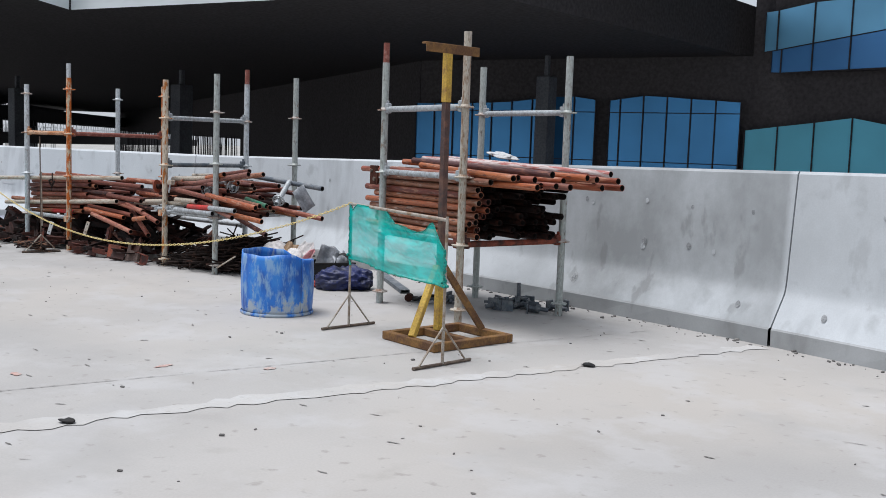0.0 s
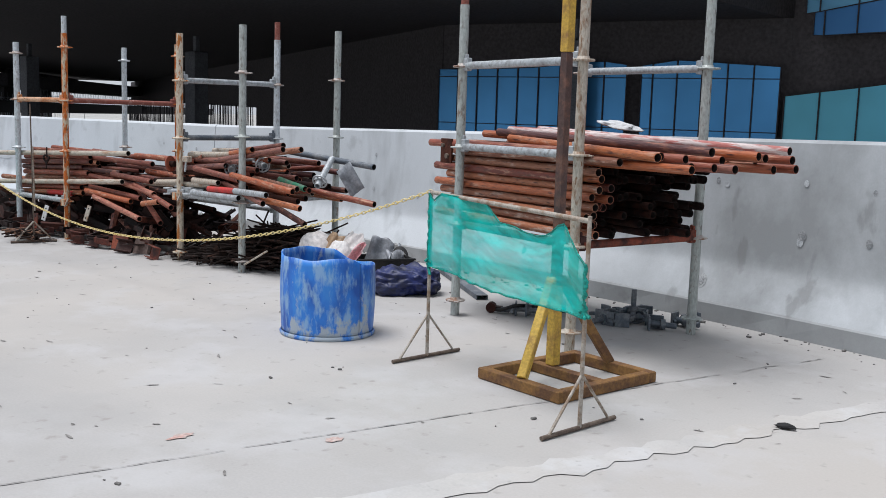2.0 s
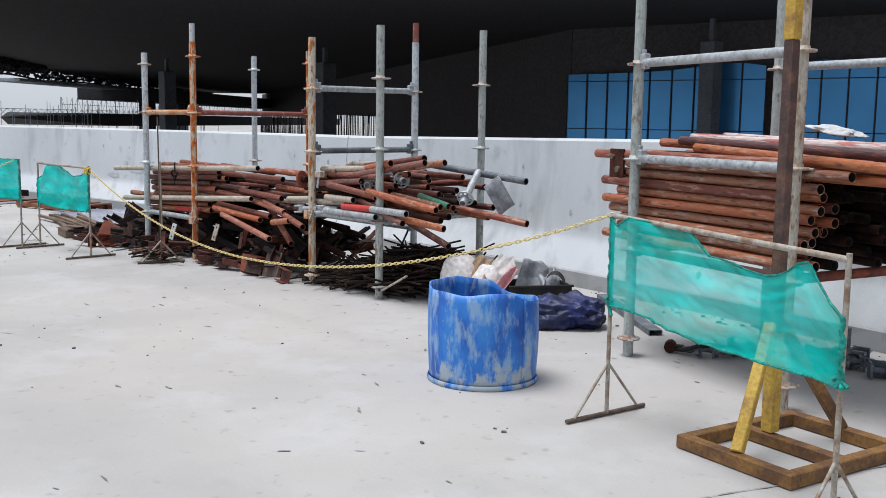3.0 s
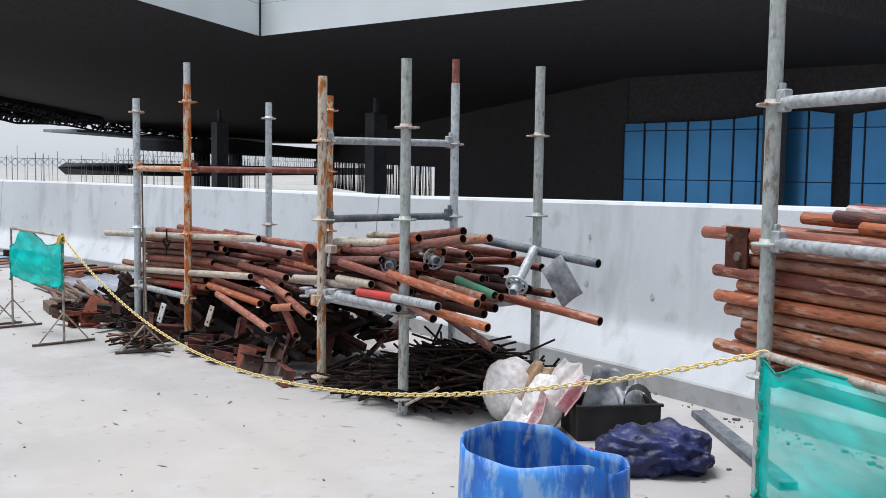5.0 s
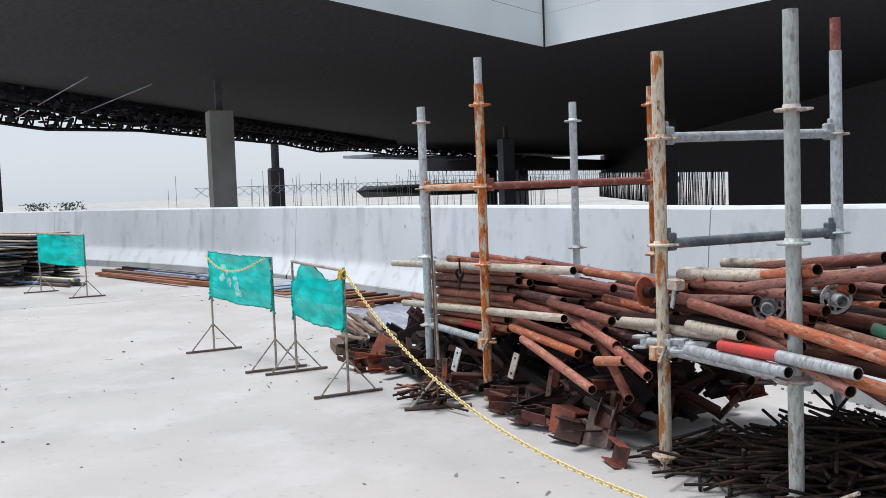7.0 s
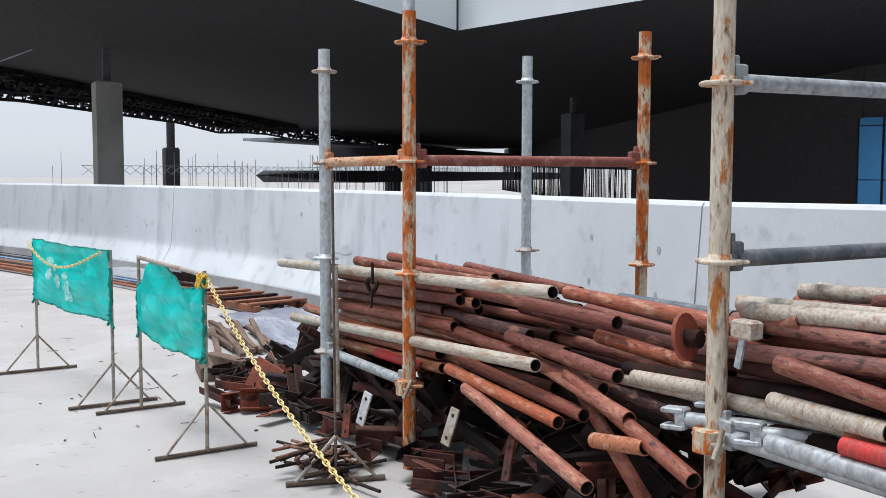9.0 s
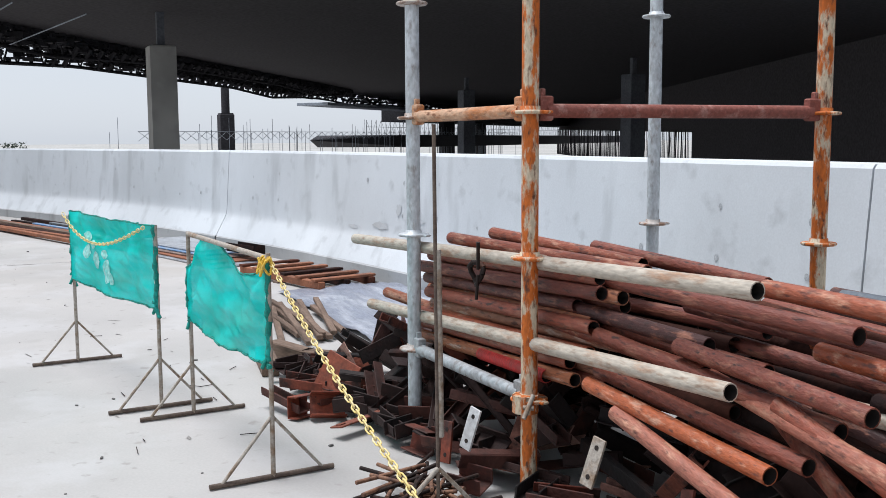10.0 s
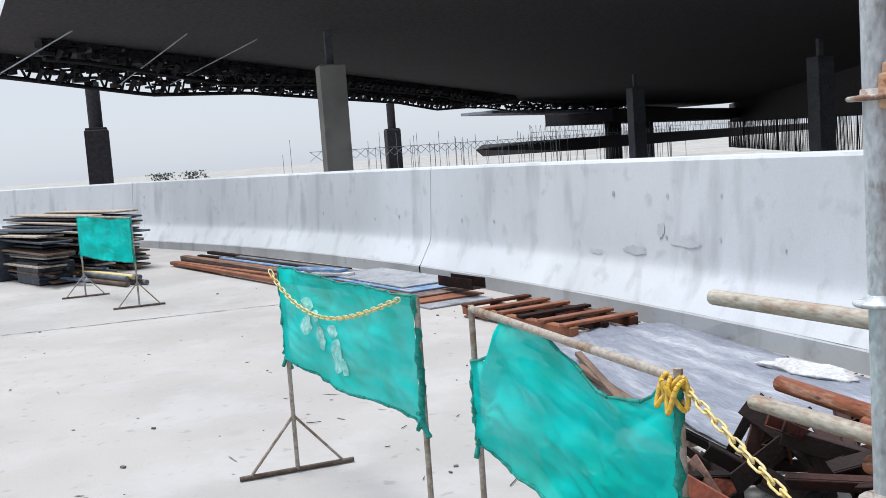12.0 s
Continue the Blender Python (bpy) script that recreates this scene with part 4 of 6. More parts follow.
for layer in range(9):
    for col in range(13):
        y = 0.035 + 0.055 * col + (0.027 if layer % 2 else 0)
        z = 0.43 + 0.0505 * layer
        if layer > 7.6 - 4.2 * y or (layer == 7 and r.random() < 0.3):
            continue
        # pipes behind the front columns mostly take the shade-darkened rust
        mat = M_RUST_SHADE if col >= 2 and layer < 7 and r.random() < 0.9 else M_PIPE4 if col < 2 and r.random() < 0.55 else M_PIPE2 if r.random() < 0.25 else M_PIPE3 if r.random() < 0.08 else M_PIPE
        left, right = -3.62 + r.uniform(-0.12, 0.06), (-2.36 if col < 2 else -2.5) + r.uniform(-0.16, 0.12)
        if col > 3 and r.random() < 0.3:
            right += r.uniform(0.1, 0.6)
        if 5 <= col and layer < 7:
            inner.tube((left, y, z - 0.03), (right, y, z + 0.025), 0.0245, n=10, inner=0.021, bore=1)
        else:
            pipe((left, y, z - 0.03), (right, y + r.uniform(-0.015, 0.015), z + 0.025 + r.uniform(-0.01, 0.01)), mat, LB_L, "pipes in the long rack")
        if col >= 5 and r.random() < 0.36 and layer < 6:
            start = right + r.uniform(0.05, 0.4)
            length = r.uniform(0.6, 1.1)
            drop = r.uniform(0.0, 0.07)
            pipe((start, y, z - 0.04), (start + length, y - r.uniform(0.0, 0.12), z - 0.05 - drop), M_PIPE if r.random() < 0.3 else M_RUST_SHADE, LB_L, "pipes in the long rack")
solo("stacked_pipes", inner, M_RUST_SHADE, "close-packed rusty pipes deep in the long rack, shade in their colour", "pipe", kind="stuff")
# long pipes lying on top and jutting out
TOP = "long rusty pipe lying across the top of the heap"
MID = "red-brown rusty pipe jutting from the heap, open end showing"
for a, b, mat, label in (
    ((-4.35, 0.0, 0.76), (-1.6, -0.01, 0.875), M_PIPE3, "long pale pipe jutting out past the rack"),
    ((-4.15, 0.0, 0.467), (-1.64, -0.05, 0.62), M_PIPE3, "white-painted pipe jutting out of the heap"),
    ((-4.12, 0.07, 0.52), (-2.9, 0.05, 0.53), M_PIPE2, "red pipe jutting out of the heap"),
    ((-3.53, 0.12, 0.83), (-2.20, 0.12, 0.84), M_PIPE2, TOP), ((-3.40, 0.25, 0.855), (-2.39, 0.25, 0.835), M_PIPE2, TOP),
    ((-2.88, 0.40, 0.84), (-1.99, 0.40, 0.81), M_PIPE, TOP), ((-1.75, 0.16, 0.85), (-0.75, 0.10, 0.85), M_PIPE2, TOP),
    ((-2.6, 0.1, 0.80), (-1.39, 0.1, 0.79), M_PIPE, TOP), ((-1.62, 0.30, 0.83), (-0.65, 0.28, 0.84), M_SLATE, TOP),
    ((-2.75, 0.08, 0.69), (-1.87, 0.08, 0.68), M_PIPE, MID), ((-2.6, 0.06, 0.625), (-1.85, 0.05, 0.61), M_PIPE2, MID),
    ((-2.5, 0.12, 0.65), (-1.67, 0.10, 0.645), M_PIPE, MID), ((-2.35, 0.05, 0.63), (-1.37, 0.03, 0.58), M_PIPE, MID),
    ((-2.3, 0.02, 0.53), (-1.43, 0.0, 0.485), M_PIPE, MID), ((-1.95, 0.04, 0.67), (-1.26, 0.0, 0.645), M_PIPE, MID),
    ((-2.0, 0.1, 0.61), (-1.13, -0.06, 0.545), M_PIPE2, MID), ((-2.1, 0.2, 0.75), (-1.15, 0.18, 0.74), M_PIPE, MID),
    ((-1.7, 0.12, 0.59), (-0.95, 0.05, 0.56), M_PIPE, MID), ((-1.55, 0.15, 0.72), (-0.9, 0.12, 0.70), M_PIPE2, MID),
    ((-2.27, -0.04, 0.50), (-1.49, -0.06, 0.455), M_PIPE2, "orange rusty pipe sloping out of the heap"),
    ((-2.1, -0.06, 0.455), (-1.20, -0.16, 0.33), M_PIPE2, "orange rusty pipe sloping out over the scrap"),
    ((-1.75, 0.2, 0.52), (-1.05, -0.05, 0.30), M_PIPE, "dark rusty pipe sloping out of the heap"),
    ((-3.10, 0.035, 0.425), (-2.62, 0.03, 0.44), M_RED, "short bright red pipe in the heap"),
):
    pipe(a, b, mat, label, "pipes in the long rack")
r = random.Random(47)
for k in range(16):
    x, y, z = r.uniform(-2.3, -1.75), 0.30 + 0.035 * k, r.uniform(0.56, 0.76)
    pipe((x, y, z), (x + r.uniform(0.8, 1.05), y - r.uniform(0.0, 0.08), z - r.uniform(-0.02, 0.05)), (M_PIPE, M_RUST_SHADE, M_RUST_SHADE, M_PIPE2)[k % 4], LB_L, "pipes in the long rack")
# the mixed heap at the rack's other end
r = random.Random(43)
for k in range(70):
    layer = k // 12
    y = 0.08 + 0.075 * (k % 12)
    z = 0.60 + 0.055 * layer
    right = 0.05 + r.uniform(-0.45, 0.5) - 0.05 * layer
    length = min(r.uniform(0.8, 1.3), right + (1.6 if layer < 3 else 1.05))
    tilt = r.uniform(-0.06, 0.05)
    mat = r.choice((M_PIPE, M_PIPE, M_PIPE, M_RUST_SHADE, M_RUST_SHADE, M_PIPE2, M_PIPE3))
    pipe((right - length, y + r.uniform(0, 0.06), z + tilt), (right, y - r.uniform(0, 0.08), z - tilt * 0.4), mat, "mixed rusty pipe heaped at the end of the long rack", "pipes in the long rack")
for a, b, mat, label in (
    ((-0.35, 0.62, 0.97), (0.87, 0.6, 0.88), M_SLATE, "long grey pipe jutting from the heap"),
    ((-0.3, 0.45, 0.72), (0.98, 0.5, 0.60), M_PIPE2, "red rusty pipe jutting from the heap"),
    ((-0.5, 0.1, 0.72), (0.33, -0.06, 0.58), M_PIPE, "thick red rusty pipe poking out of the heap"),
    ((-0.4, 0.0, 0.66), (0.62, 0.06, 0.56), M_PIPE2, "red rusty pipe poking out of the heap"),
    ((-0.2, 0.25, 0.62), (0.52, 0.2, 0.42), M_PIPE, "orange pipe hanging down from the heap"),
    ((-0.6, 0.35, 0.93), (0.2, 0.25, 1.02), M_PIPE, "rusty pipe leaning up on the heap"),
    ((-0.5, 0.15, 0.90), (0.10, 0.02, 0.985), M_PIPE2, "red pipe leaning up on the heap"),
    ((0.12, 0.28, 0.745), (0.44, 0.27, 0.69), M_GREEN, "green painted pipe in the heap"),
    ((-0.38, -0.04, 0.645), (-0.03, -0.05, 0.652), M_RED, "bright red pipe in the heap"),
    ((-0.03, -0.05, 0.652), (0.36, -0.055, 0.647), M_GALVPIPE, "white-banded pipe end in the heap"),
    ((-0.37, 0.05, 0.876), (0.43, 0.05, 1.0), M_PIPE, "long orange pipe leaning up across the heap"),
    ((-0.1, -0.03, 0.775), (0.66, -0.05, 0.695), M_PIPE2, "thick orange-red pipe jutting from the heap"),
    ((-0.835, 0.1, 0.90), (-0.15, 0.1, 0.935), M_PIPE3, "pale pipe on top of the heap"),
    ((-0.62, -0.02, 0.70), (-0.27, -0.03, 0.70), M_PIPE3, "pale grey pipe in the heap"),
    ((-0.60, -0.045, 0.60), (0.03, -0.06, 0.60), M_GALVPIPE, "galvanised pipe in the heap"),
    ((-0.60, -0.02, 0.80), (0.0, -0.03, 0.74), M_PIPE, "dark maroon pipe in the heap"),
    ((0.0, 0.12, 0.75), (0.54, 0.10, 0.70), M_PIPE4, "tan rusty pipe jutting from the heap"),
    ((-0.1, 0.2, 0.93), (0.47, 0.2, 1.0), M_PIPE4, "tan rusty pipe leaning up on the heap"),
    ((-1.55, 0.02, 0.60), (-0.79, -0.12, 0.46), M_PIPE, "dark red pipe sloping out of the heap"),
    ((-1.25, 0.06, 0.64), (-0.90, 0.05, 0.665), M_PIPE3, "pale peeling pipe in the heap"),
    ((-1.26, -0.09, 0.455), (-1.02, -0.09, 0.49), M_PIPE4, "short tan pipe end in the scrap"),
    ((-0.95, 0.2, 0.90), (-0.1, 0.25, 0.93), M_PIPE3, "pale pipe on top of the heap"),
    ((-0.9, 0.4, 0.93), (-0.15, 0.45, 0.96), M_PIPE3, "pale pipe on top of the heap"),
):
    pipe(a, b, mat, label, "pipes in the long rack")


def rosette_post(a, b):
    """A galvanised ringlock tube end with its pierced disc."""
    a, b = Vector(a), Vector(b)
    t = thing("ringlock_post", "galvanised scaffold post with a pierced rosette disc", "scaffold post", "rosette posts")
    part("tube", Shape().tube(a, b, 0.026, n=14, inner=0.021), M_GALVPIPE, t)
    d = (b - a).normalized()
    side = d.orthogonal().normalized()
    up = d.cross(side)
    c = b - d * 0.06
    s, n = Shape(), 24
    ring = lambda rad, off: [c + d * off + rad * (math.cos(w) * side + math.sin(w) * up) for w in (2 * math.pi * i / n for i in range(n))]  # noqa: E731
    quads = [(i, (i + 1) % n, n + (i + 1) % n, n + i) for i in range(n)]
    for r0, r1 in ((0.062, 0.050), (0.036, 0.026)):
        for off in (-0.005, 0.005):
            s.add(ring(r0, off) + ring(r1, off), quads)
        s.add(ring(r0, -0.005) + ring(r0, 0.005), quads)
    for i in range(8):
        w = 2 * math.pi * i / 8
        e = math.cos(w) * side + math.sin(w) * up
        s.tube(c + e * 0.033, c + e * 0.053, 0.006, n=4)
    part("rosette", s, M_GALVPIPE, t)


rosette_post((-0.35, 0.35, 0.90), (0.06, 0.18, 0.85))
rosette_post((-0.4, 0.25, 0.83), (-0.18, 0.03, 0.81))
rosette_post((0.45, 0.55, 0.93), (0.57, 0.28, 0.72))
def loose_ledger(a, b):
    """A loose galvanised ledger with forked heads."""
    a, b = Vector(a), Vector(b)
    t = thing("loose_ledger", "loose galvanised scaffold ledger with forked heads", "scaffold tube", "loose ledgers")
    d = (b - a).normalized()
    m = d.to_track_quat("X", "Z").to_matrix()
    part("tube", Shape().tube(a + d * 0.05, b - d * 0.05, 0.021, n=12), M_GALVPIPE, t)
    for p, sg in ((a, 1), (b, -1)):
        s = Shape()
        for dz in (-0.024, 0.024):
            s.box(p + d * sg * 0.03 + Vector((0, 0, dz)), (0.07, 0.045, 0.016), m, 0.004)
        s.box(p + d * sg * 0.055, (0.03, 0.04, 0.06), m, 0.004)
        part("head", s, M_GALVPIPE, t)


loose_ledger((-0.98, -0.05, 0.585), (-0.50, 0.10, 0.62))
loose_ledger((-0.93, 0.03, 0.60), (-0.42, 0.18, 0.64))
loose_ledger((-0.72, -0.03, 0.60), (-0.35, 0.10, 0.625))
loose_ledger((-0.86, 0.16, 0.87), (-0.05, 0.22, 0.90))
plate = thing("steel_plate", "grey bent steel plate leaning against the pipe heap", "plate", "", (0.66, 0.56, 0.76), 40)
thick(part("sheet", Shape().sheet(lambda a, b: Vector(((a - 0.5) * 0.13, 0.03 * math.sin(3 * a), (b - 0.5) * 0.24 + 0.02 * a)), 4, 4), M_FILM, plate, "", pose(0, 0, 0, 8, -30, 0)), 0.006)

disc = thing("jack_plate", "rusty round jack plate lying against the pipes", "plate", "", (-0.93, -0.03, 0.82))
part("disc", Shape().tube((-0.006, 0, 0), (0.006, 0.004, 0.002), 0.068, n=18), M_RUSTRED, disc)
part("hub", Shape().tube((0.004, 0, 0), (0.05, 0.01, 0.0), 0.026, n=12), M_RUST_SHADE, disc)
wedge = thing("ledger_wedge", "pale steel wedge hanging from a ledger head", "wedge", "", (-0.74, -0.01, 0.82))
part("blade", Shape().box((0, 0, -0.01), (0.02, 0.008, 0.10), Matrix.Rotation(radians(12), 3, "Y"), 0.002), M_GALVPIPE, wedge)
part("head", Shape().box((0.02, 0, 0.05), (0.07, 0.045, 0.05), bevel=0.006), M_PIPE3, wedge)

clamp = thing("swivel_clamp", "dark rusty scaffold clamp hooked on a pipe", "clamp", "", (-2.98, -0.05, 0.755))
for k in range(10):
    t0, t1 = 2 * math.pi * k / 10, 2 * math.pi * (k + 1) / 10
    part("ring_piece", Shape().tube((0.042 * math.cos(t0), 0.012 * math.sin(2 * t0), 0.042 * math.sin(t0)), (0.042 * math.cos(t1), 0.012 * math.sin(2 * t1), 0.042 * math.sin(t1)), 0.010, n=6), M_REBAR, clamp)
part("bolt", Shape().tube((0.03, -0.01, 0.02), (0.05, -0.02, 0.12), 0.007, n=6).tube((0.04, -0.015, 0.0), (0.035, -0.02, -0.09), 0.006, n=6), M_REBAR, clamp)
for x, y, z in ((-2.61, -0.06, 0.36), (-0.83, -0.03, 0.55)):
    c = thing("coupler", "rusty coupler clamped round a standard", "coupler", "couplers", (x, y, z), 20)
    part("jaw", Shape().tube((0, 0, -0.03), (0, 0, 0.03), 0.045, n=10), M_ORANGE, c)
    part("bolt", Shape().tube((0.03, -0.05, 0.0), (0.06, -0.03, 0.0), 0.009, n=6).tube((0.05, -0.07, -0.03), (0.05, -0.02, 0.04), 0.008, n=6), M_LEG, c)

# ---- rusted sections and rebar under the rack ----


def channel(length, w, h, t=0.006):
    s = Shape()
    s.box((0, 0, t / 2), (length, w, t), bevel=0.002)
    for y in (-w / 2 + t / 2, w / 2 - t / 2):
        s.box((0, y, h / 2 + t / 2), (length, t, h - t), bevel=0.002)
    return s


CH = [channel(l, w, h).mesh("steel_channel", M_SCRAP) for l, w, h in ((0.30, 0.06, 0.04), (0.20, 0.085, 0.05), (0.40, 0.05, 0.03), (0.14, 0.09, 0.06))]
CHRED = [channel(l, w, h).mesh("steel_channel", M_RUSTRED) for l, w, h in ((0.22, 0.085, 0.05), (0.16, 0.11, 0.06), (0.32, 0.06, 0.04), (0.13, 0.10, 0.06))]
FLAT = Shape().box((0, 0, 0), (0.30, 0.07, 0.008), bevel=0.002).box((0.12, 0, 0.006), (0.03, 0.03, 0.006)).mesh("steel_flat", M_SCRAP)
r = random.Random(51)
for k in range(300):
    x = r.uniform(-4.75, -1.3)
    y = r.uniform(-0.08, 0.95) if x > -3.4 else r.uniform(-0.25, 0.8)
    top = 0.33 * min(1, (y + 0.2) / 0.35) * min(1, (x + 4.95) / 0.6)
    z = r.uniform(0.05, max(0.06, top))
    low = z < 0.1
    m = pose(x, y, z, r.uniform(-15, 15) if low else r.uniform(-110, 110), r.uniform(-8, 8) if low else r.uniform(-50, 50), r.gauss(20, 60))
    if r.random() < 0.75:
        solo("steel_channel", r.choice(CH), M_SCRAP, "short rusted steel channel offcut in a scrap heap", "steel section", "scrap under the long rack", m=m)
    else:
        solo("steel_flat", FLAT, M_SCRAP, "rusted flat steel cleat in a scrap heap", "steel section", "scrap under the long rack", m=m)
for x, y, turn, tilt, k in ((-1.50, -0.12, 25, 60, 1), (-1.02, -0.12, -10, 75, 1), (-1.96, -0.14, 10, 70, 3), (-1.82, -0.12, 25, 8, 1), (-1.55, -0.03, -20, 84, 1), (-1.32, 0.04, -38, 86, 3), (-2.2, -0.12, 60, 15, 0), (-2.75, -0.2, 35, 10, 3), (-4.35, -0.28, 50, 12, 0), (-4.1, -0.45, 15, 5, 2), (-3.95, -0.3, 80, 60, 1), (-4.25, -0.12, 30, 50, 1), (-4.02, -0.42, 120, 84, 3), (-4.15, -0.05, 70, 70, 0), (-3.3, -0.12, 20, 80, 3), (-3.0, -0.02, -30, 75, 0), (-2.3, -0.1, 10, 80, 1), (-2.45, 0.0, 60, 30, 0)):
    solo("steel_channel", CHRED[k], M_RUSTRED, "red-brown rusted steel channel offcut lying on the deck", "steel section", "scrap under the long rack", m=pose(x, y, 0.05, tilt, 5, turn))



def cleat(at, material, label):
    """A flat steel cleat with two dark discs painted as shaded holes, standing in the scrap."""
    t = thing("steel_cleat", label, "steel section", "standing cleats")
    t.matrix_world = pose(*at)
    part("flat", Shape().box((0, 0, 0.065), (0.05, 0.008, 0.15), bevel=0.002), material, t)
    for z in (0.02, 0.11):
        # raised disc in the shade colour stands for an open hole
        part("hole", Shape().tube((0, -0.0055, z), (0, 0.0, z), 0.008, n=8), M_BORE_SHADE, t)


cleat((-2.17, -0.11, 0.23, -15, 8, 10), M_LEG, "pale dusty steel cleat standing in the scrap")
cleat((-2.76, -0.21, 0.19, -10, 12, 15), M_WHITE, "white-painted steel cleat standing in the scrap")
cleat((-2.90, -0.22, 0.10, -10, -4, 15), M_RUSTRED, "red-brown steel cleat standing in the scrap")
cleat((-1.75, -0.10, 0.20, -20, -15, 0), M_RUSTRED, "red-brown steel cleat standing in the scrap")

solo("steel_plate", Shape().box((0, 0, 0.10), (0.20, 0.012, 0.20), bevel=0.003).box((0, 0.07, 0.01), (0.20, 0.14, 0.012), bevel=0.003), M_REDPLATE, "brick-red steel angle plate standing before the scrap", "plate", m=pose(-4.23, -0.20, 0.02, -18, 20, 30))

ROD = Shape().tube((0, 0, 0), (1, 0, 0), 0.0075, n=6).mesh("rod", M_REBAR)
heap = thing("rebar_heap", "tangled heap of dark rusted reinforcing bars on the deck", "rebar", "", (-0.2, 0.3, 0))
r = random.Random(61)
for k in range(245):
    x, y = r.uniform(-0.58, 0.36), r.uniform(-0.24, 0.55)
    h = 0.38 * max(0.04, 1 - (abs(y - 0.15) / 0.62) ** 1.6) * max(0.12, 1 - (abs(x - 0.32) / 0.85) ** 2)
    z = 0.02 + r.random() * h
    yaw = r.gauss(18, 42)
    length = r.uniform(0.3, 0.62)
    d = Vector((math.cos(radians(yaw)), math.sin(radians(yaw)), r.gauss(0.10, 0.24))).normalized() * length / 2
    p, q = Vector((x, y, z)) - d, Vector((x, y, z)) + d
    p.z, q.z = max(p.z, 0.009), max(q.z, 0.009)
    ob = part("rod", ROD, M_REBAR, heap)
    ob.matrix_local = along(p, q)
for k in range(48):
    c = Vector((r.uniform(-0.62, -0.15), r.uniform(-0.12, 0.1), r.uniform(0.05, 0.2)))
    yaw = r.gauss(205, 16)
    d = Vector((math.cos(radians(yaw)), math.sin(radians(yaw)), 0)) * r.uniform(0.22, 0.42)
    ob = part("rod", ROD, M_REBAR, heap)
    ob.matrix_local = along(c, Vector((c.x + d.x, c.y + d.y, r.uniform(0.01, 0.06))))
for k in range(14):
    c = Vector((r.uniform(-0.2, 0.75), r.uniform(0.0, 0.4), r.uniform(0.18, 0.28)))
    d = Vector((r.gauss(0.7, 0.4), r.gauss(0, 0.3), r.uniform(0.2, 0.7))).normalized() * r.uniform(0.12, 0.24)
    ob = part("rod", ROD, M_REBAR, heap)
    ob.matrix_local = along(c, c + d)
mass = Shape()
for k in range(520):
    x, y = r.uniform(-0.62, 0.36), r.uniform(-0.22, 0.55)
    h = 0.33 * max(0.04, 1 - (abs(y - 0.15) / 0.55) ** 1.6) * max(0.12, 1 - (abs(x - 0.32) / 0.85) ** 2)
    z = 0.012 + r.random() ** 0.6 * h
    yaw = radians(r.gauss(18, 40))
    d = Vector((math.cos(yaw), math.sin(yaw), r.gauss(0.0, 0.07))).normalized() * r.uniform(0.12, 0.36)
    p, q = Vector((x, y, z)) - d, Vector((x, y, z)) + d
    p.z, q.z = max(p.z, 0.009), max(q.z, 0.009)
    mass.tube(p, q, 0.0075, n=5)
tagged(part("rod_mass", mass, M_REBAR, heap), kind="stuff")
solo("loose_bar", Shape().tube((0, 0, 0), (0.26, 0, 0), 0.008, n=8, inner=0.006), M_CREAM, "pale bar leaning on the rebar heap", "bar", m=pose(0.07, -0.03, 0.07, 0, -30, 12))
solo("steel_plate", Shape().box((0, 0, 0.1), (0.17, 0.012, 0.20), bevel=0.003).box((0.08, -0.02, 0.1), (0.012, 0.04, 0.19), bevel=0.003), M_DUSTPLATE, "dusty brown steel plate leaning on the scrap", "plate", m=pose(-1.34, -0.06, 0.0, -24, 0, 22))
solo("steel_plate", Shape().box((0, 0, 0.075), (0.18, 0.012, 0.15), bevel=0.003).box((0, 0.06, 0.14), (0.18, 0.12, 0.012), bevel=0.003).box((-0.085, 0.06, 0.075), (0.012, 0.11, 0.14), bevel=0.003), M_REDPLATE, "red rusted steel box offcut before the scrap", "plate", m=pose(-1.63, -0.10, 0.0, -8, 6, 12))
bundle = thing("rebar_bundle", "loose bundle of short rusty rods on the deck", "rebar", "", (-2.72, -0.40, 0))
RODTAN = Shape().tube((0, 0, 0), (1, 0, 0), 0.0075, n=6).mesh("rod", M_RODTAN)
for k in range(46):
    yaw = r.gauss(-35, 40)
    d = Vector((math.cos(radians(yaw)), math.sin(radians(yaw)), r.gauss(0, 0.12))).normalized() * r.uniform(0.09, 0.2)
    c = Vector((r.gauss(0, 0.09), r.gauss(0, 0.06), r.uniform(0.03, 0.11)))
    p, q = c - d, c + d
    p.z, q.z = max(p.z, 0.009), max(q.z, 0.009)
    ob = part("rod", RODTAN if k % 2 else ROD, M_REBAR, bundle)
    ob.matrix_local = along(p, q)

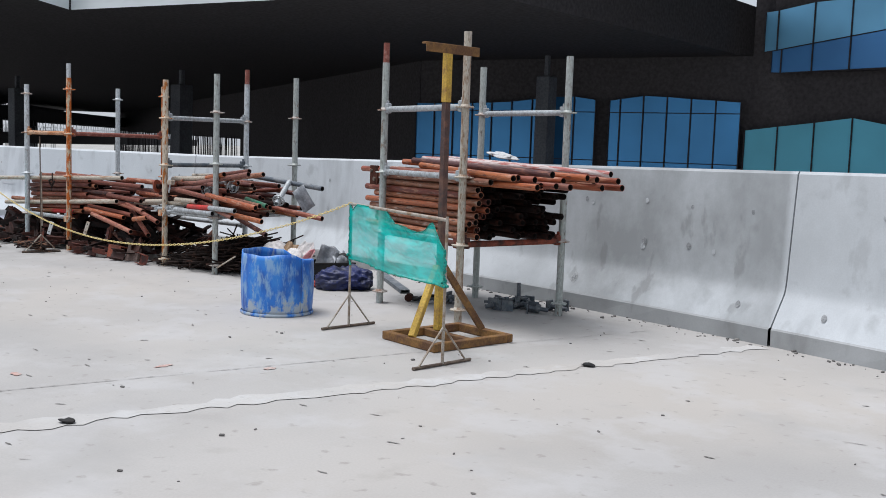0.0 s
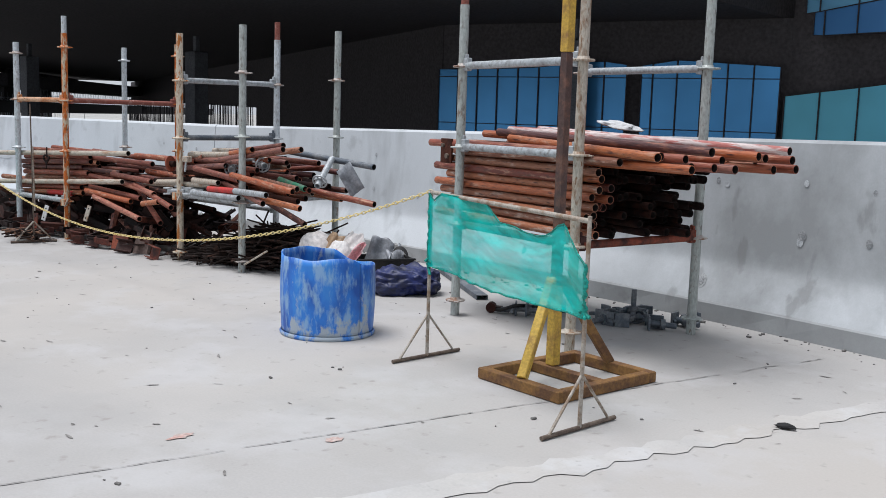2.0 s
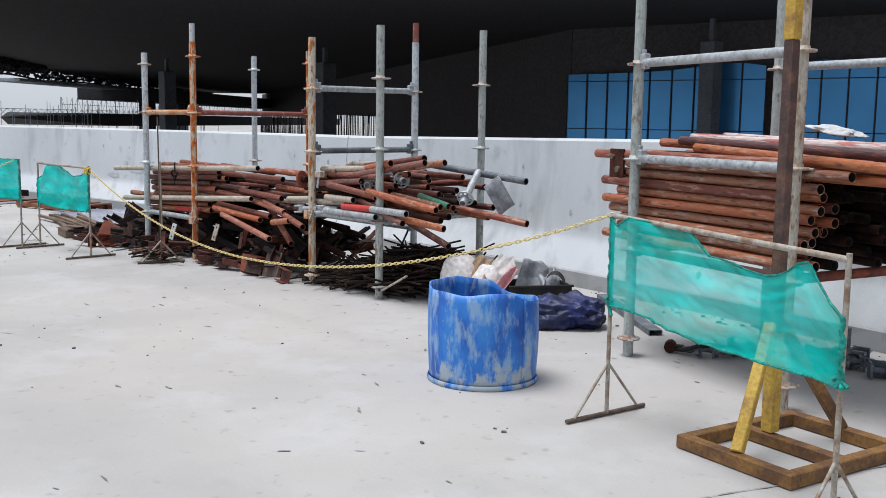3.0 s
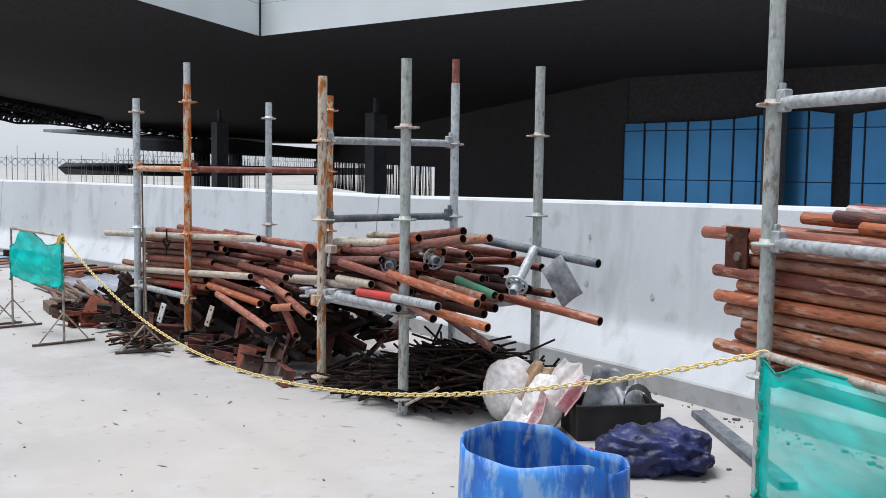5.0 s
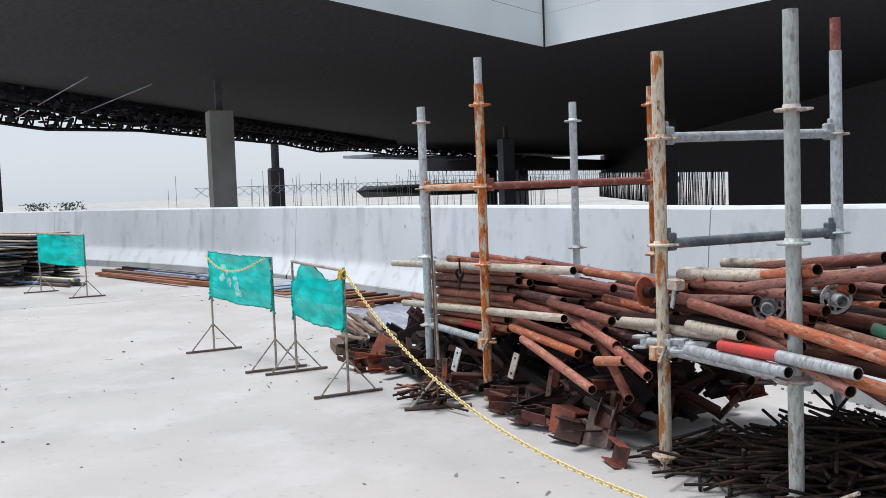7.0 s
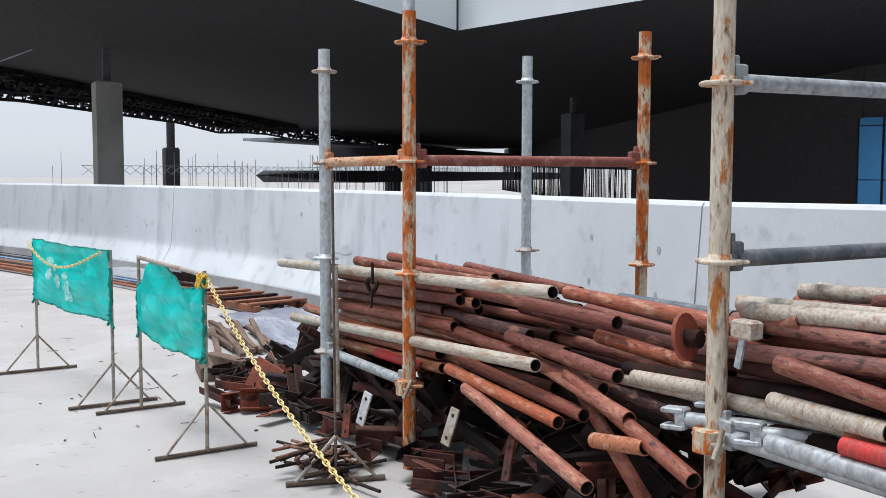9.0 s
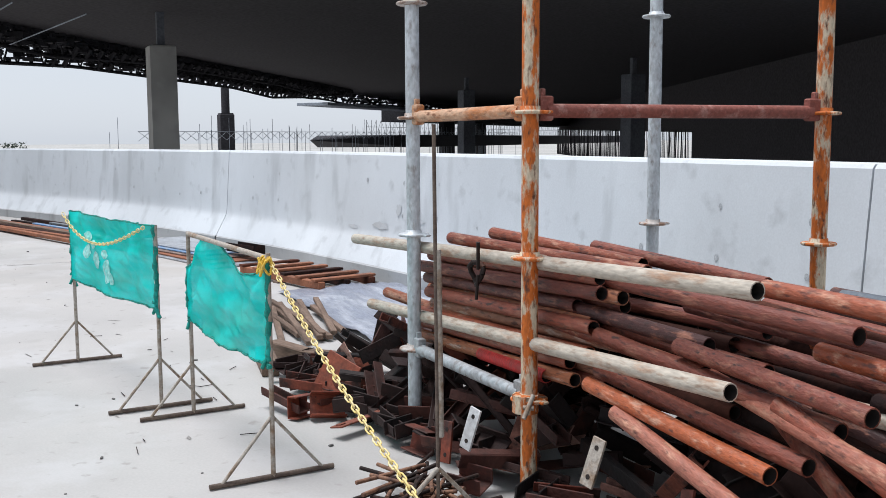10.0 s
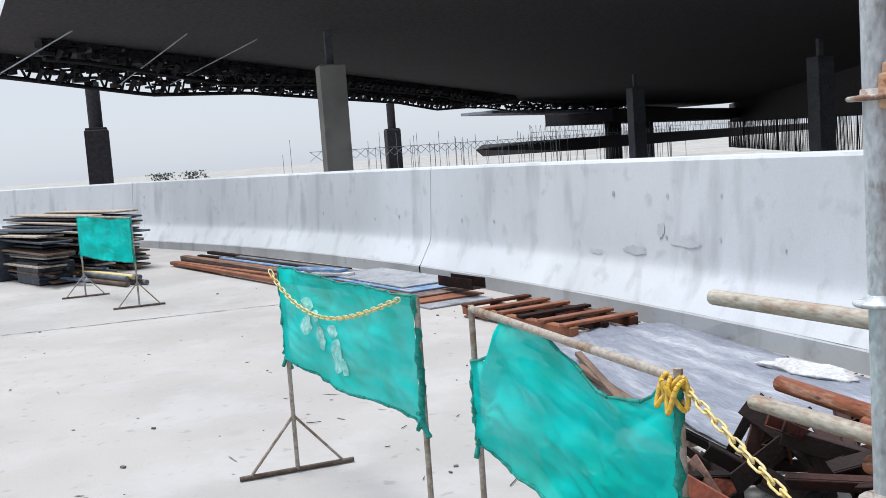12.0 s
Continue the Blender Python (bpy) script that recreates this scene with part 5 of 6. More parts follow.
# ---- barricades with green net ----


def net_point(w, z0, seed, tear):
    """A hanging net between two posts: its place at a across and b up, sagging, creased, with an uneven upper edge."""
    ph = random.Random(seed).uniform(0, 9)

    def point(a, b):
        for (a0, h0), (a1, h1) in zip(tear, tear[1:]):
            if a0 <= a <= a1:
                k = (a - a0) / (a1 - a0)
                hi = h0 + (h1 - h0) * k * k * (3 - 2 * k)
        free = min(1.0, 12 * a, 12 * (1 - a))
        hi += 0.006 * noise.noise(Vector((a * 22, ph, 0)))
        lo = z0 - 0.02 * a + 0.006 * noise.noise(Vector((a * 25, ph, 3))) - 0.012 * math.sin(math.pi * a)
        y = 0.016 * math.sin(6 * a + 3 * b + ph) + 0.03 * noise.noise(Vector((a * 5, b * 4, ph)))
        pull = a * 9 + b * 3
        y += 0.014 * abs(noise.noise(Vector((pull * 1.3, b * 2.2, ph + 5)))) + 0.012 * abs(noise.noise(Vector((a * 7, b * 12 + a * 8, ph + 8))))
        y += 0.010 * abs(noise.noise(Vector((a * 3 - b * 6, a * 10 + b * 9, ph + 2))))
        return Vector((a * w, y * free - 0.013, lo + (hi - lo) * b))

    return point


def barricade(p, q, top, z0, seed, tear, label, bar=True, print_=False, foot=0.24, net_mat=M_NET, skew=4):
    p, q = Vector((*p, 0)), Vector((*q, 0))
    w = (q - p).length
    ang = math.degrees(math.atan2((q - p).y, (q - p).x))
    b = thing("barricade", label, "barricade", "net barricades", p, ang)
    for x in (0, w):
        part("post", Shape().tube((x, 0, 0.012), (x, 0, top), 0.0095, n=8), M_LEG, b)
        swing = Matrix.Rotation(radians(90 - ang + skew), 3, "Z") @ Vector((1, 0, 0)) * foot
        e0, e1 = Vector((x, 0, 0.012)) - swing, Vector((x, 0, 0.012)) + swing
        part("base_bar", Shape().tube(e0, e1, 0.010, n=6), M_LEGBASE, b, "dark rusty base bar")
        for e in (e0, e1):
            part("strut", Shape().tube(Vector((x, 0, 0.24)), e.lerp(Vector((x, 0, 0.012)), 0.18), 0.0065, n=6), M_LEG, b)
    if bar:
        part("top_bar", Shape().tube((0, 0, top - 0.01), (w, 0, top - 0.02), 0.011, n=8), M_LEG, b)
    hang = net_point(w, z0, seed, tear)
    cloth = part("net", Shape().sheet(hang, 80, 40), net_mat, b, "torn green shade net")
    for a, x in ((0.0, 0.0), (1.0, w)):
        s = Shape()
        hr = random.Random(seed * 7 + int(x * 10))
        knots = [hang(a, i / 16) + Vector((hr.uniform(-0.004, 0.004), 0.008 + hr.uniform(-0.005, 0.005), 0)) for i in range(17)]
        for i in range(16):
            s.tube(knots[i], knots[i + 1] + Vector((0, 0, 0.004)), hr.uniform(0.008, 0.013), n=7)
        for i in range(5):
            turn = hr.uniform(0, 6.28)
            c = knots[0] + Vector((0, 0, 0.01 * i))
            s.tube(c, c + Vector((0.03 * math.cos(turn), 0.02 * math.sin(turn), hr.uniform(-0.05, 0.01))), 0.008, n=5)
        part("net_hem", s, M_HEM, cloth, "net gathered round a post")
    for edge, thick_, lab in ((0.0, 0.005, "rolled lower hem"), (1.0, 0.004, "rolled upper hem")):
        s = Shape()
        for i in range(24):
            s.tube(hang(i / 24, edge), hang((i + 1) / 24, edge), thick_ * (0.8 + 0.4 * (i % 3) / 2), n=6)
        part("net_hem", s, M_HEM, cloth, lab)
    if print_:
        for ca, cb, sa, sb in ((0.27, 0.70, 0.05, 0.08), (0.26, 0.50, 0.045, 0.10), (0.34, 0.62, 0.03, 0.06), (0.37, 0.42, 0.035, 0.12), (0.44, 0.52, 0.035, 0.06), (0.47, 0.30, 0.045, 0.16), (0.52, 0.22, 0.03, 0.07)):
            blot = lambda u, v: hang(ca + sa * u * math.cos(6.2832 * v) * (0.8 + 0.2 * math.sin(11 * v + 9 * ca)), cb + sb * u * math.sin(6.2832 * v)) - Vector((0, 0.005, 0))  # noqa: E731
            part("print", Shape().sheet(blot, 4, 14), M_PRINT, cloth, "worn pale print")
    return b


barricade((2.90, -1.05), (4.17, -1.53), 0.90, 0.50, 1, [(0, 0.88), (0.05, 0.85), (0.12, 0.895), (0.38, 0.885), (0.52, 0.80), (0.72, 0.77), (0.88, 0.85), (0.95, 0.74), (1, 0.70)], "low steel barricade with a torn green net beside the drum", net_mat=M_NET1, skew=-7)
barricade((-5.65, -1.19), (-4.44, -0.943), 0.86, 0.48, 2, [(0, 0.86), (0.5, 0.85), (1, 0.86)], "low steel barricade with green net and yellow chain", False, True)
barricade((-4.26, -0.832), (-3.26, -0.75), 0.84, 0.44, 3, [(0, 0.68), (0.10, 0.70), (0.22, 0.825), (0.42, 0.82), (0.55, 0.775), (0.75, 0.735), (0.88, 0.75), (0.96, 0.80), (1, 0.80)], "low steel barricade with sagging torn green net", True)
barricade((-12.80, -2.42), (-11.48, -1.86), 0.88, 0.45, 4, [(0, 0.86), (0.3, 0.87), (0.6, 0.84), (1, 0.86)], "distant low steel barricade with green net")
lone = thing("lone_barricade", "bare barricade leg with a tall thin rod", "barricade leg", "", (-2.57, -0.405, 0))
part("rod", Shape().tube((0, 0, 0.012), (-0.02, 0, 1.29), 0.0065, n=8), M_LEGBASE, lone)
part("sleeve", Shape().tube((-0.004, 0.012, 0.3), (-0.016, 0.010, 0.90), 0.011, n=8), M_LEG, lone)
part("base_bar", Shape().tube((-0.05, -0.2, 0.012), (0.05, 0.2, 0.012), 0.012, n=6), M_LEGBASE, lone)
for sgn in (-1, 1):
    part("strut", Shape().tube((0, 0, 0.2), (0.04 * sgn, 0.16 * sgn, 0.02), 0.008, n=6), M_LEG, lone)

# ---- yellow chain ----


def link_mesh():
    s, n, k = Shape(), 12, 5
    pts = []
    for i in range(n):
        t = 2 * math.pi * i / n
        c = Vector((0.020 * math.cos(t) + 0.010 * (1 if math.cos(t) > 0 else -1), 0.013 * math.sin(t), 0))
        nrm = Vector((math.cos(t), math.sin(t), 0))
        pts += [c + 0.0045 * (math.cos(w) * nrm + math.sin(w) * Vector((0, 0, 1))) for w in (2 * math.pi * j / k for j in range(k))]
    return s.add(pts, [(i * k + j, ((i + 1) % n) * k + j, ((i + 1) % n) * k + (j + 1) % k, i * k + (j + 1) % k) for i in range(n) for j in range(k)], True).mesh("link", M_CHAIN)


LINK = link_mesh()


def chain(label, curve, count):
    c = thing("chain", label, "chain", "yellow chains")
    pts = [Vector(curve(i / count)) for i in range(count + 1)]
    for i in range(count):
        d = pts[i + 1] - pts[i]
        ob = part("link", LINK, M_CHAIN, c)
        q = d.to_track_quat("X", "Z").to_matrix().to_4x4()
        ob.matrix_local = Matrix.Translation((pts[i] + pts[i + 1]) / 2) @ q @ Matrix.Rotation(radians(90 * (i % 2) + 20), 4, "X") @ Matrix.Diagonal((d.length / 0.044, 0.58, 0.58, 1))


def long_span(t):
    x = -3.26 + t * (2.90 + 3.26)
    k = (x + 0.35) / 3.2
    z = 0.345 + 0.535 * abs(k) ** 2.0 if x > -0.35 else 0.345 + 0.475 * abs((x + 0.35) / 2.96) ** 1.9
    return (x, -0.74 - 0.31 * t - 0.06 * math.sin(math.pi * t), z)


chain("yellow plastic chain sagging between two barricades", long_span, 200)
chain("yellow plastic chain draped along the top of a net", lambda t: (-5.63 + 1.17 * t, -1.235 + 0.245 * t, 0.85 - 0.13 * math.sin(math.pi * t ** 0.8)), 40)
knot = Shape()
bow = [Vector((0.034 * math.sin(2.0 * w + 0.3), 0.026 * math.cos(3.1 * w), 0.036 * math.sin(4.7 * w) + 0.006 * math.cos(9 * w))) for w in (2 * math.pi * i / 70 for i in range(71))]
for p0, p1 in zip(bow, bow[1:]):
    knot.tube(p0, p1, 0.0065, n=6)
solo("rope_knot", knot, M_ROPE, "yellow chain knotted round a barricade post", "knot", m=pose(-3.26, -0.765, 0.795) @ Matrix.Scale(0.8, 4))

# ---- tall stand on a square base ----
stand = thing("marker_stand", "tall T-shaped steel stand on a square ochre base frame", "stand", "", (3.69, -0.89, 0), -10)
HX, HY = 0.25, 0.325
for y in (-HY, HY):
    part("base_bar", Shape().box((0, y, 0.03), (2 * HX + 0.05, 0.05, 0.055), bevel=0.004), M_OCHRE, stand)
for x in (-HX, HX):
    part("base_bar", Shape().box((x, 0, 0.03), (0.05, 2 * HY - 0.052, 0.055), bevel=0.004), M_OCHRE, stand)
part("base_bar", Shape().box((0, 0, 0.028), (2 * HX - 0.052, 0.05, 0.05), bevel=0.004), M_OCHRE, stand)
U0, V0 = -0.115, 0.012
part("foot_post", Shape().box((U0, V0, 0.26), (0.05, 0.05, 0.41), bevel=0.004), M_YELLOW, stand)
part("post", Shape().box((U0, V0, 1.04), (0.042, 0.042, 1.15), bevel=0.004), M_MAROON, stand, "dark maroon square post")
part("top_post", Shape().box((U0, V0, 1.80), (0.047, 0.047, 0.37), bevel=0.004), M_YELLOW, stand, "yellow painted post end")
part("crossbar", Shape().box((U0, V0 + 0.03, 1.995), (0.05, 0.47, 0.012), bevel=0.002).box((U0 + 0.022, V0 + 0.03, 1.968), (0.008, 0.47, 0.06), bevel=0.002), M_OCHRE, stand, "worn angle-iron crossbar")
for a, b, mat in (((0.0, -HY + 0.01, 0.055), (U0, V0 - 0.03, 0.50), M_YELLOW), ((0.0, HY - 0.01, 0.055), (U0, V0 + 0.03, 0.50), M_OCHRE)):
    d = Vector(b) - Vector(a)
    m = d.to_track_quat("X", "Z").to_matrix()
    part("brace", Shape().box((Vector(a) + Vector(b)) / 2, (d.length, 0.045, 0.045), m, 0.004), mat, stand)

# ---- drum, sacks, crate, tarpaulin ----
drum = thing("drum", "cut-down scuffed blue plastic drum with an uneven rim", "drum", "", (2.08, -1.01, 0), 0)


def drum_wall(rad_of, zscale):
    def point(a, b):
        t = 2 * math.pi * a
        low = max(0.0, min(1.0, (math.cos(t - 1.0) - 0.25) / 0.45))
        rim = 0.472 - 0.06 * low * low * (3 - 2 * low) + 0.010 * math.sin(2 * t + 1.1) + 0.004 * math.sin(7 * t)
        z = 0.012 + (rim - 0.012) * b
        rad = rad_of(b) * (1 + 0.025 * b * math.sin(2 * t + 0.5))
        return Vector((rad * math.cos(t), rad * math.sin(t), z))
    return Shape().sheet(point, 72, 12)


body = part("body", drum_wall(lambda b: 0.268 + 0.008 * math.sin(3.1 * b), 1), M_DRUM, drum)
thick(body, 0.008, -1)
part("base_ring", Shape().lathe([(0.262, 0.002), (0.278, 0.002), (0.281, 0.016), (0.274, 0.026)], 40), M_DRUM, drum, "flared base ring")
part("bottom", Shape().lathe([(0.0, 0.02), (0.262, 0.02)], 32), M_CRACK, drum, "dirty drum bottom")


def blob(size, seed, rough=0.25, nu=28, nv=18, sharp=1.0):
    """A crumpled closed sack shape sitting on its base."""
    def point(a, b):
        t, p = 2 * math.pi * a, math.pi * b
        d = Vector((math.cos(t) * math.sin(p), math.sin(t) * math.sin(p), -math.cos(p)))
        k = 1 + rough * noise.noise(d * 1.6 + Vector((seed, 0, 0))) + rough * 0.5 * abs(noise.noise(d * 4.0 + Vector((0, seed, 0)))) * sharp
        return Vector((d.x * size[0] * k, d.y * size[1] * k, max(0.0, size[2] * (1 + d.z * k))))
    return Shape().sheet(point, nu, nv)


solo("sack", blob((0.15, 0.07, 0.020), 5, 0.5), M_WHITE, "crumpled white plastic sack on the pipe stack", "sack", "sacks", m=pose(*SACK_AT, 0, 8, -20))
solo("sack", blob((0.16, 0.14, 0.175), 3, 0.10, 64, 44, 1.2), M_BAG, "bulging white woven sack beside the rebar heap", "sack", "sacks", m=pose(0.48, 0.36, 0))
solo("sack", blob((0.11, 0.10, 0.15), 8, 0.14, 64, 44, 1.2), M_BAG, "crumpled white sack with faded print", "sack", "sacks", m=pose(0.70, 0.36, 0, 0, 10, 20))


def crumpled(w, h, seed, fold):
    """A creased standing piece of paper or sacking."""
    def point(a, b):
        k = noise.noise(Vector((a * 2.4, b * 1.3, seed))) + 0.35 * abs(noise.noise(Vector((a * 6, b * 2.5, seed + 3))))
        edge = 0.05 * noise.noise(Vector((a * 2.5, seed, 1)))
        return Vector(((a - 0.5) * w * (1 - 0.3 * b), fold * k, b * (h + edge)))
    return Shape().sheet(point, 16, 16)


for kind, mat, label, size, seed, at in (
    ("paper", M_CARD, "crumpled brown paper sack between white sacks", (0.16, 0.26, 0.05), 3, (0.62, 0.28, 0.13, -25, 25, 20)),
    ("sacking", M_BAG, "torn white woven sacking with faded print", (0.22, 0.36, 0.07), 5, (0.71, 0.33, 0.06, -30, 22, 10)),
    ("sacking", M_BAGPINK, "torn pink printed sacking", (0.08, 0.22, 0.05), 7, (0.76, 0.22, 0.02, -20, 15, -20)),
    ("sacking", M_BAGPINK, "strip of pink printed sacking", (0.09, 0.20, 0.05), 9, (0.87, 0.34, 0.14, -20, 30, 10)),
    ("sacking", M_BAG, "torn white sacking on the deck", (0.20, 0.20, 0.06), 12, (0.68, 0.17, 0.01, -40, 5, 10)),
):
    thick(solo(kind, crumpled(*size[:2], seed, size[2]), mat, label, kind, "torn sacking", m=pose(*at)), 0.004)
crate = thing("crate", "open black plastic crate holding scrap", "crate", "", (0.95, 0.63, 0), 60)
for c, sz in (((0, -0.14, 0.09), (0.44, 0.012, 0.18)), ((0, 0.14, 0.09), (0.44, 0.012, 0.18)), ((-0.214, 0, 0.09), (0.012, 0.268, 0.18)), ((0.214, 0, 0.09), (0.012, 0.268, 0.18))):
    part("side", Shape().box(c, sz, bevel=0.003), M_BLACK, crate)
part("bottom", Shape().box((0, 0, 0.006), (0.41, 0.26, 0.012)), M_BLACK, crate)
part("rim", Shape().box((0, -0.15, 0.175), (0.46, 0.02, 0.016), bevel=0.003).box((0, 0.15, 0.175), (0.46, 0.02, 0.016), bevel=0.003), M_BLACK, crate)
thick(solo("plastic_film", crumpled(0.26, 0.30, 21, 0.06), M_FILM, "stiff grey plastic film sticking out of the crate", "film", "film in the crate", m=pose(0.90, 0.62, 0.03, -18, 8, 35)), 0.004)
thick(solo("plastic_film", crumpled(0.20, 0.24, 27, 0.09), M_FILM, "curled grey plastic film sticking out of the crate", "film", "film in the crate", m=pose(1.08, 0.74, 0.05, -30, -14, 60)), 0.004)
solo("rubber_offcut", Shape().sheet(lambda a, b: Vector((0.07 * math.cos(4.4 * a), 0.05 * b, 0.09 * math.sin(4.4 * a) + 0.02 * b)), 18, 3), M_BLACK, "curled black rubber offcut in the crate", "offcut", m=pose(1.10, 0.66, 0.16, 0, 0, 30))


def folded(a, b):
    """A bundle of stiff sheet, crumpled into flat facets and sharp folds."""
    t, p = 2 * math.pi * (a if a < 1 else 0), math.pi * b
    x, y, z = -math.cos(p), math.sin(p) ** 0.5 * math.cos(t), math.sin(p) ** 0.5 * math.sin(t)
    k = 1.08 + 0.35 * noise.noise(Vector((x * 1.7 + 4, y * 2.0, z * 2.0))) - 0.38 * abs(noise.noise(Vector((x * 2.6, y * 2.2 + x * 2, z * 2.8 + 7)))) + 0.22 * abs(noise.noise(Vector((x * 4.0 + y * 4.0, y * 3.0 + 2, z * 6.0))))
    return Vector((x * 0.23 * (0.9 + 0.2 * k), y * 0.15 * k, max(0.0, 0.08 + z * 0.11 * k)))


solo("tarpaulin", Shape().sheet(folded, 80, 56), M_TARP, "crumpled dark blue tarpaulin bundle on the deck", "tarpaulin", m=pose(1.50, 0.30, 0, 0, 0, 48))
solo("rag", blob((0.06, 0.04, 0.03), 52, 0.4, 24, 16, 1.5), M_RED, "crumpled red rag beside the drum", "rag", m=pose(1.24, 0.16, 0, 0, 0, 20))
solo("steel_channel", channel(1.28, 0.085, 0.035), M_SLATE, "slate-grey steel channel lying on the deck", "steel section", m=pose(1.535, 0.91, 0.037, 180, 0, -37.1))
hose = Shape()
loop = [Vector((2.36 + 0.34 * t + 0.05 * math.sin(5 * t), 0.24 + 0.40 * t - 0.20 * math.sin(math.pi * t), 0.022 + 0.05 * math.sin(math.pi * t) ** 2)) for t in (i / 18 for i in range(19))]
for p0, p1 in zip(loop, loop[1:]):
    hose.tube(p0, p1, 0.012, n=7)
solo("hose", hose, M_BLACK, "short curved black hose lying on the deck", "hose")
valve = thing("coupler", "dark rusty coupler lying on the deck", "coupler", "couplers", (2.36, 0.22, 0), 30)
part("jaw", Shape().tube((0, -0.035, 0.035), (0, 0.035, 0.035), 0.034, n=10), M_RUST_SHADE, valve)
part("bolt", Shape().tube((0.03, 0, 0.02), (0.12, 0.01, 0.015), 0.012, n=7).box((0.05, 0.0, 0.03), (0.05, 0.05, 0.03), bevel=0.004), M_REBAR, valve)


# ---- jack bases under the short rack ----


def jack(x, y, turn, upright):
    j = thing("screw_jack", "slate-grey steel screw jack base on the deck", "screw jack", "jacks under the short rack", (x, y, 0), turn)
    if upright:
        part("plate", Shape().box((0, 0, 0.006), (0.14, 0.14, 0.012), bevel=0.003), M_SLATE, j)
        part("spindle", Shape().tube((0, 0, 0.012), (0, 0, 0.21), 0.018, n=10), M_SLATE, j)
        part("handle_nut", Shape().tube((0, 0, 0.07), (0, 0, 0.10), 0.032, n=8).box((0.05, 0, 0.085), (0.1, 0.02, 0.016)), M_SLATE, j)
    else:
        part("plate", Shape().box((-0.07, 0, 0.045), (0.012, 0.09, 0.09), bevel=0.003), M_SLATE, j)
        part("spindle", Shape().tube((-0.06, 0, 0.045), (0.1, 0, 0.03), 0.018, n=10), M_SLATE, j)
        part("handle_nut", Shape().tube((0.0, 0, 0.04), (0.03, 0, 0.038), 0.036, n=6).box((0.015, 0.05, 0.04), (0.02, 0.1, 0.02)), M_SLATE, j)


r = random.Random(71)
for k in range(15):
    jack(3.22 + r.uniform(-0.22, 0.28), 0.62 + r.uniform(-0.16, 0.22), r.uniform(0, 360), k == 0)
for k in range(4):
    jack(2.55 + r.uniform(-0.12, 0.2), 0.35 + r.uniform(-0.15, 0.2), r.uniform(0, 360), False)


# ---- along the barrier, further on ----
def pt(x, out):
    """A deck point near the barrier: x along its foot, metres in from the foot."""
    return on_arc(x, -out)


sheet_ob = Shape().sheet(lambda a, b: Vector((-7.6 + 2.9 * a, 0.55 + 1.15 * b - 0.1 * a + 0.06 * math.sin(5 * b), 0.012 + 0.05 * max(0, noise.noise(Vector((a * 5, b * 3, 2)))) + 0.03 * abs(noise.noise(Vector((a * 14, b * 9, 5)))))), 60, 30)
thick(solo("plastic_sheet", sheet_ob, M_SHEET, "wrinkled grey plastic sheet, glare streaks in colour spread on the deck", "sheet"), 0.004, 1)
r = random.Random(81)
for k in range(9):
    a = Vector((-6.1 + r.uniform(-0.3, 0.3), 0.1 + 0.045 * k, 0.03 + 0.012 * (k % 3)))
    solo("timber_strip", Shape().box((0, 0, 0), (r.uniform(1.1, 1.6), 0.04, 0.03), bevel=0.004), M_WOOD, "weathered timber strip lying on the deck", "timber", "timber strips", m=pose(*a, 0, r.uniform(-1, 1), r.gauss(-8, 4)))
for x, y, a in ((-5.15, -0.1, 15), (-5.0, -0.28, -10), (-4.85, 0.05, 40)):
    solo("timber_block", Shape().box((0, 0, 0.045), (0.38, 0.09, 0.09), bevel=0.006), M_WOOD, "short timber block on the deck", "timber", "timber blocks", m=pose(x, y, 0, 0, 0, a))


def pallet(at, turn, length, width, slats):
    p = thing("pallet", "open rusty-brown pallet frame with cross slats", "pallet", "", at, turn)
    for y in (-width / 2, 0, width / 2):
        part("stringer", Shape().box((0, y, 0.05), (length, 0.06, 0.062), bevel=0.006), M_RUSTPLANK if y < 0 else M_RUST_SHADE, p, "rusty stringer")
    for i in range(slats):
        part("slat", Shape().box((-length / 2 + 0.06 + (length - 0.12) * i / (slats - 1), 0, 0.093), (0.075, width + 0.1, 0.022), bevel=0.004), M_RUSTPLANK if i % 3 else M_RUST_SHADE, p)
    for i in range(3):
        part("runner", Shape().box((-length / 2 + 0.1 + (length - 0.2) * i / 2, 0, 0.009), (0.09, width + 0.1, 0.018), bevel=0.003), M_WOOD, p)


pallet((-8.22, 0.98, 0), 12.5, 1.4, 0.50, 6)
for k in range(5):
    c = pt(-10.6 - 0.15 * k, 0.62 - 0.05 * k)
    mat = (M_FILM, M_RUSTPLANK, M_DUSTPLATE, M_BLUEPAINT, M_FILM)[k]
    solo("board", Shape().box((0, 0, 0), (2.2 - 0.15 * k, 0.62, 0.014), bevel=0.003), mat, "flat shuttering board stacked by the barrier", "board", "shuttering boards", m=pose(c.x, c.y, 0.010 + 0.017 * k, 0, 0, 16 + 3 * r.uniform(-1, 1)))
solo("steel_beam", channel(0.55, 0.14, 0.09), M_RUST_SHADE, "short dark steel channel on the boards", "steel section", m=pose(*pt(-9.9, 0.35), 0, 0, 15) @ pose(0, 0, 0.09))
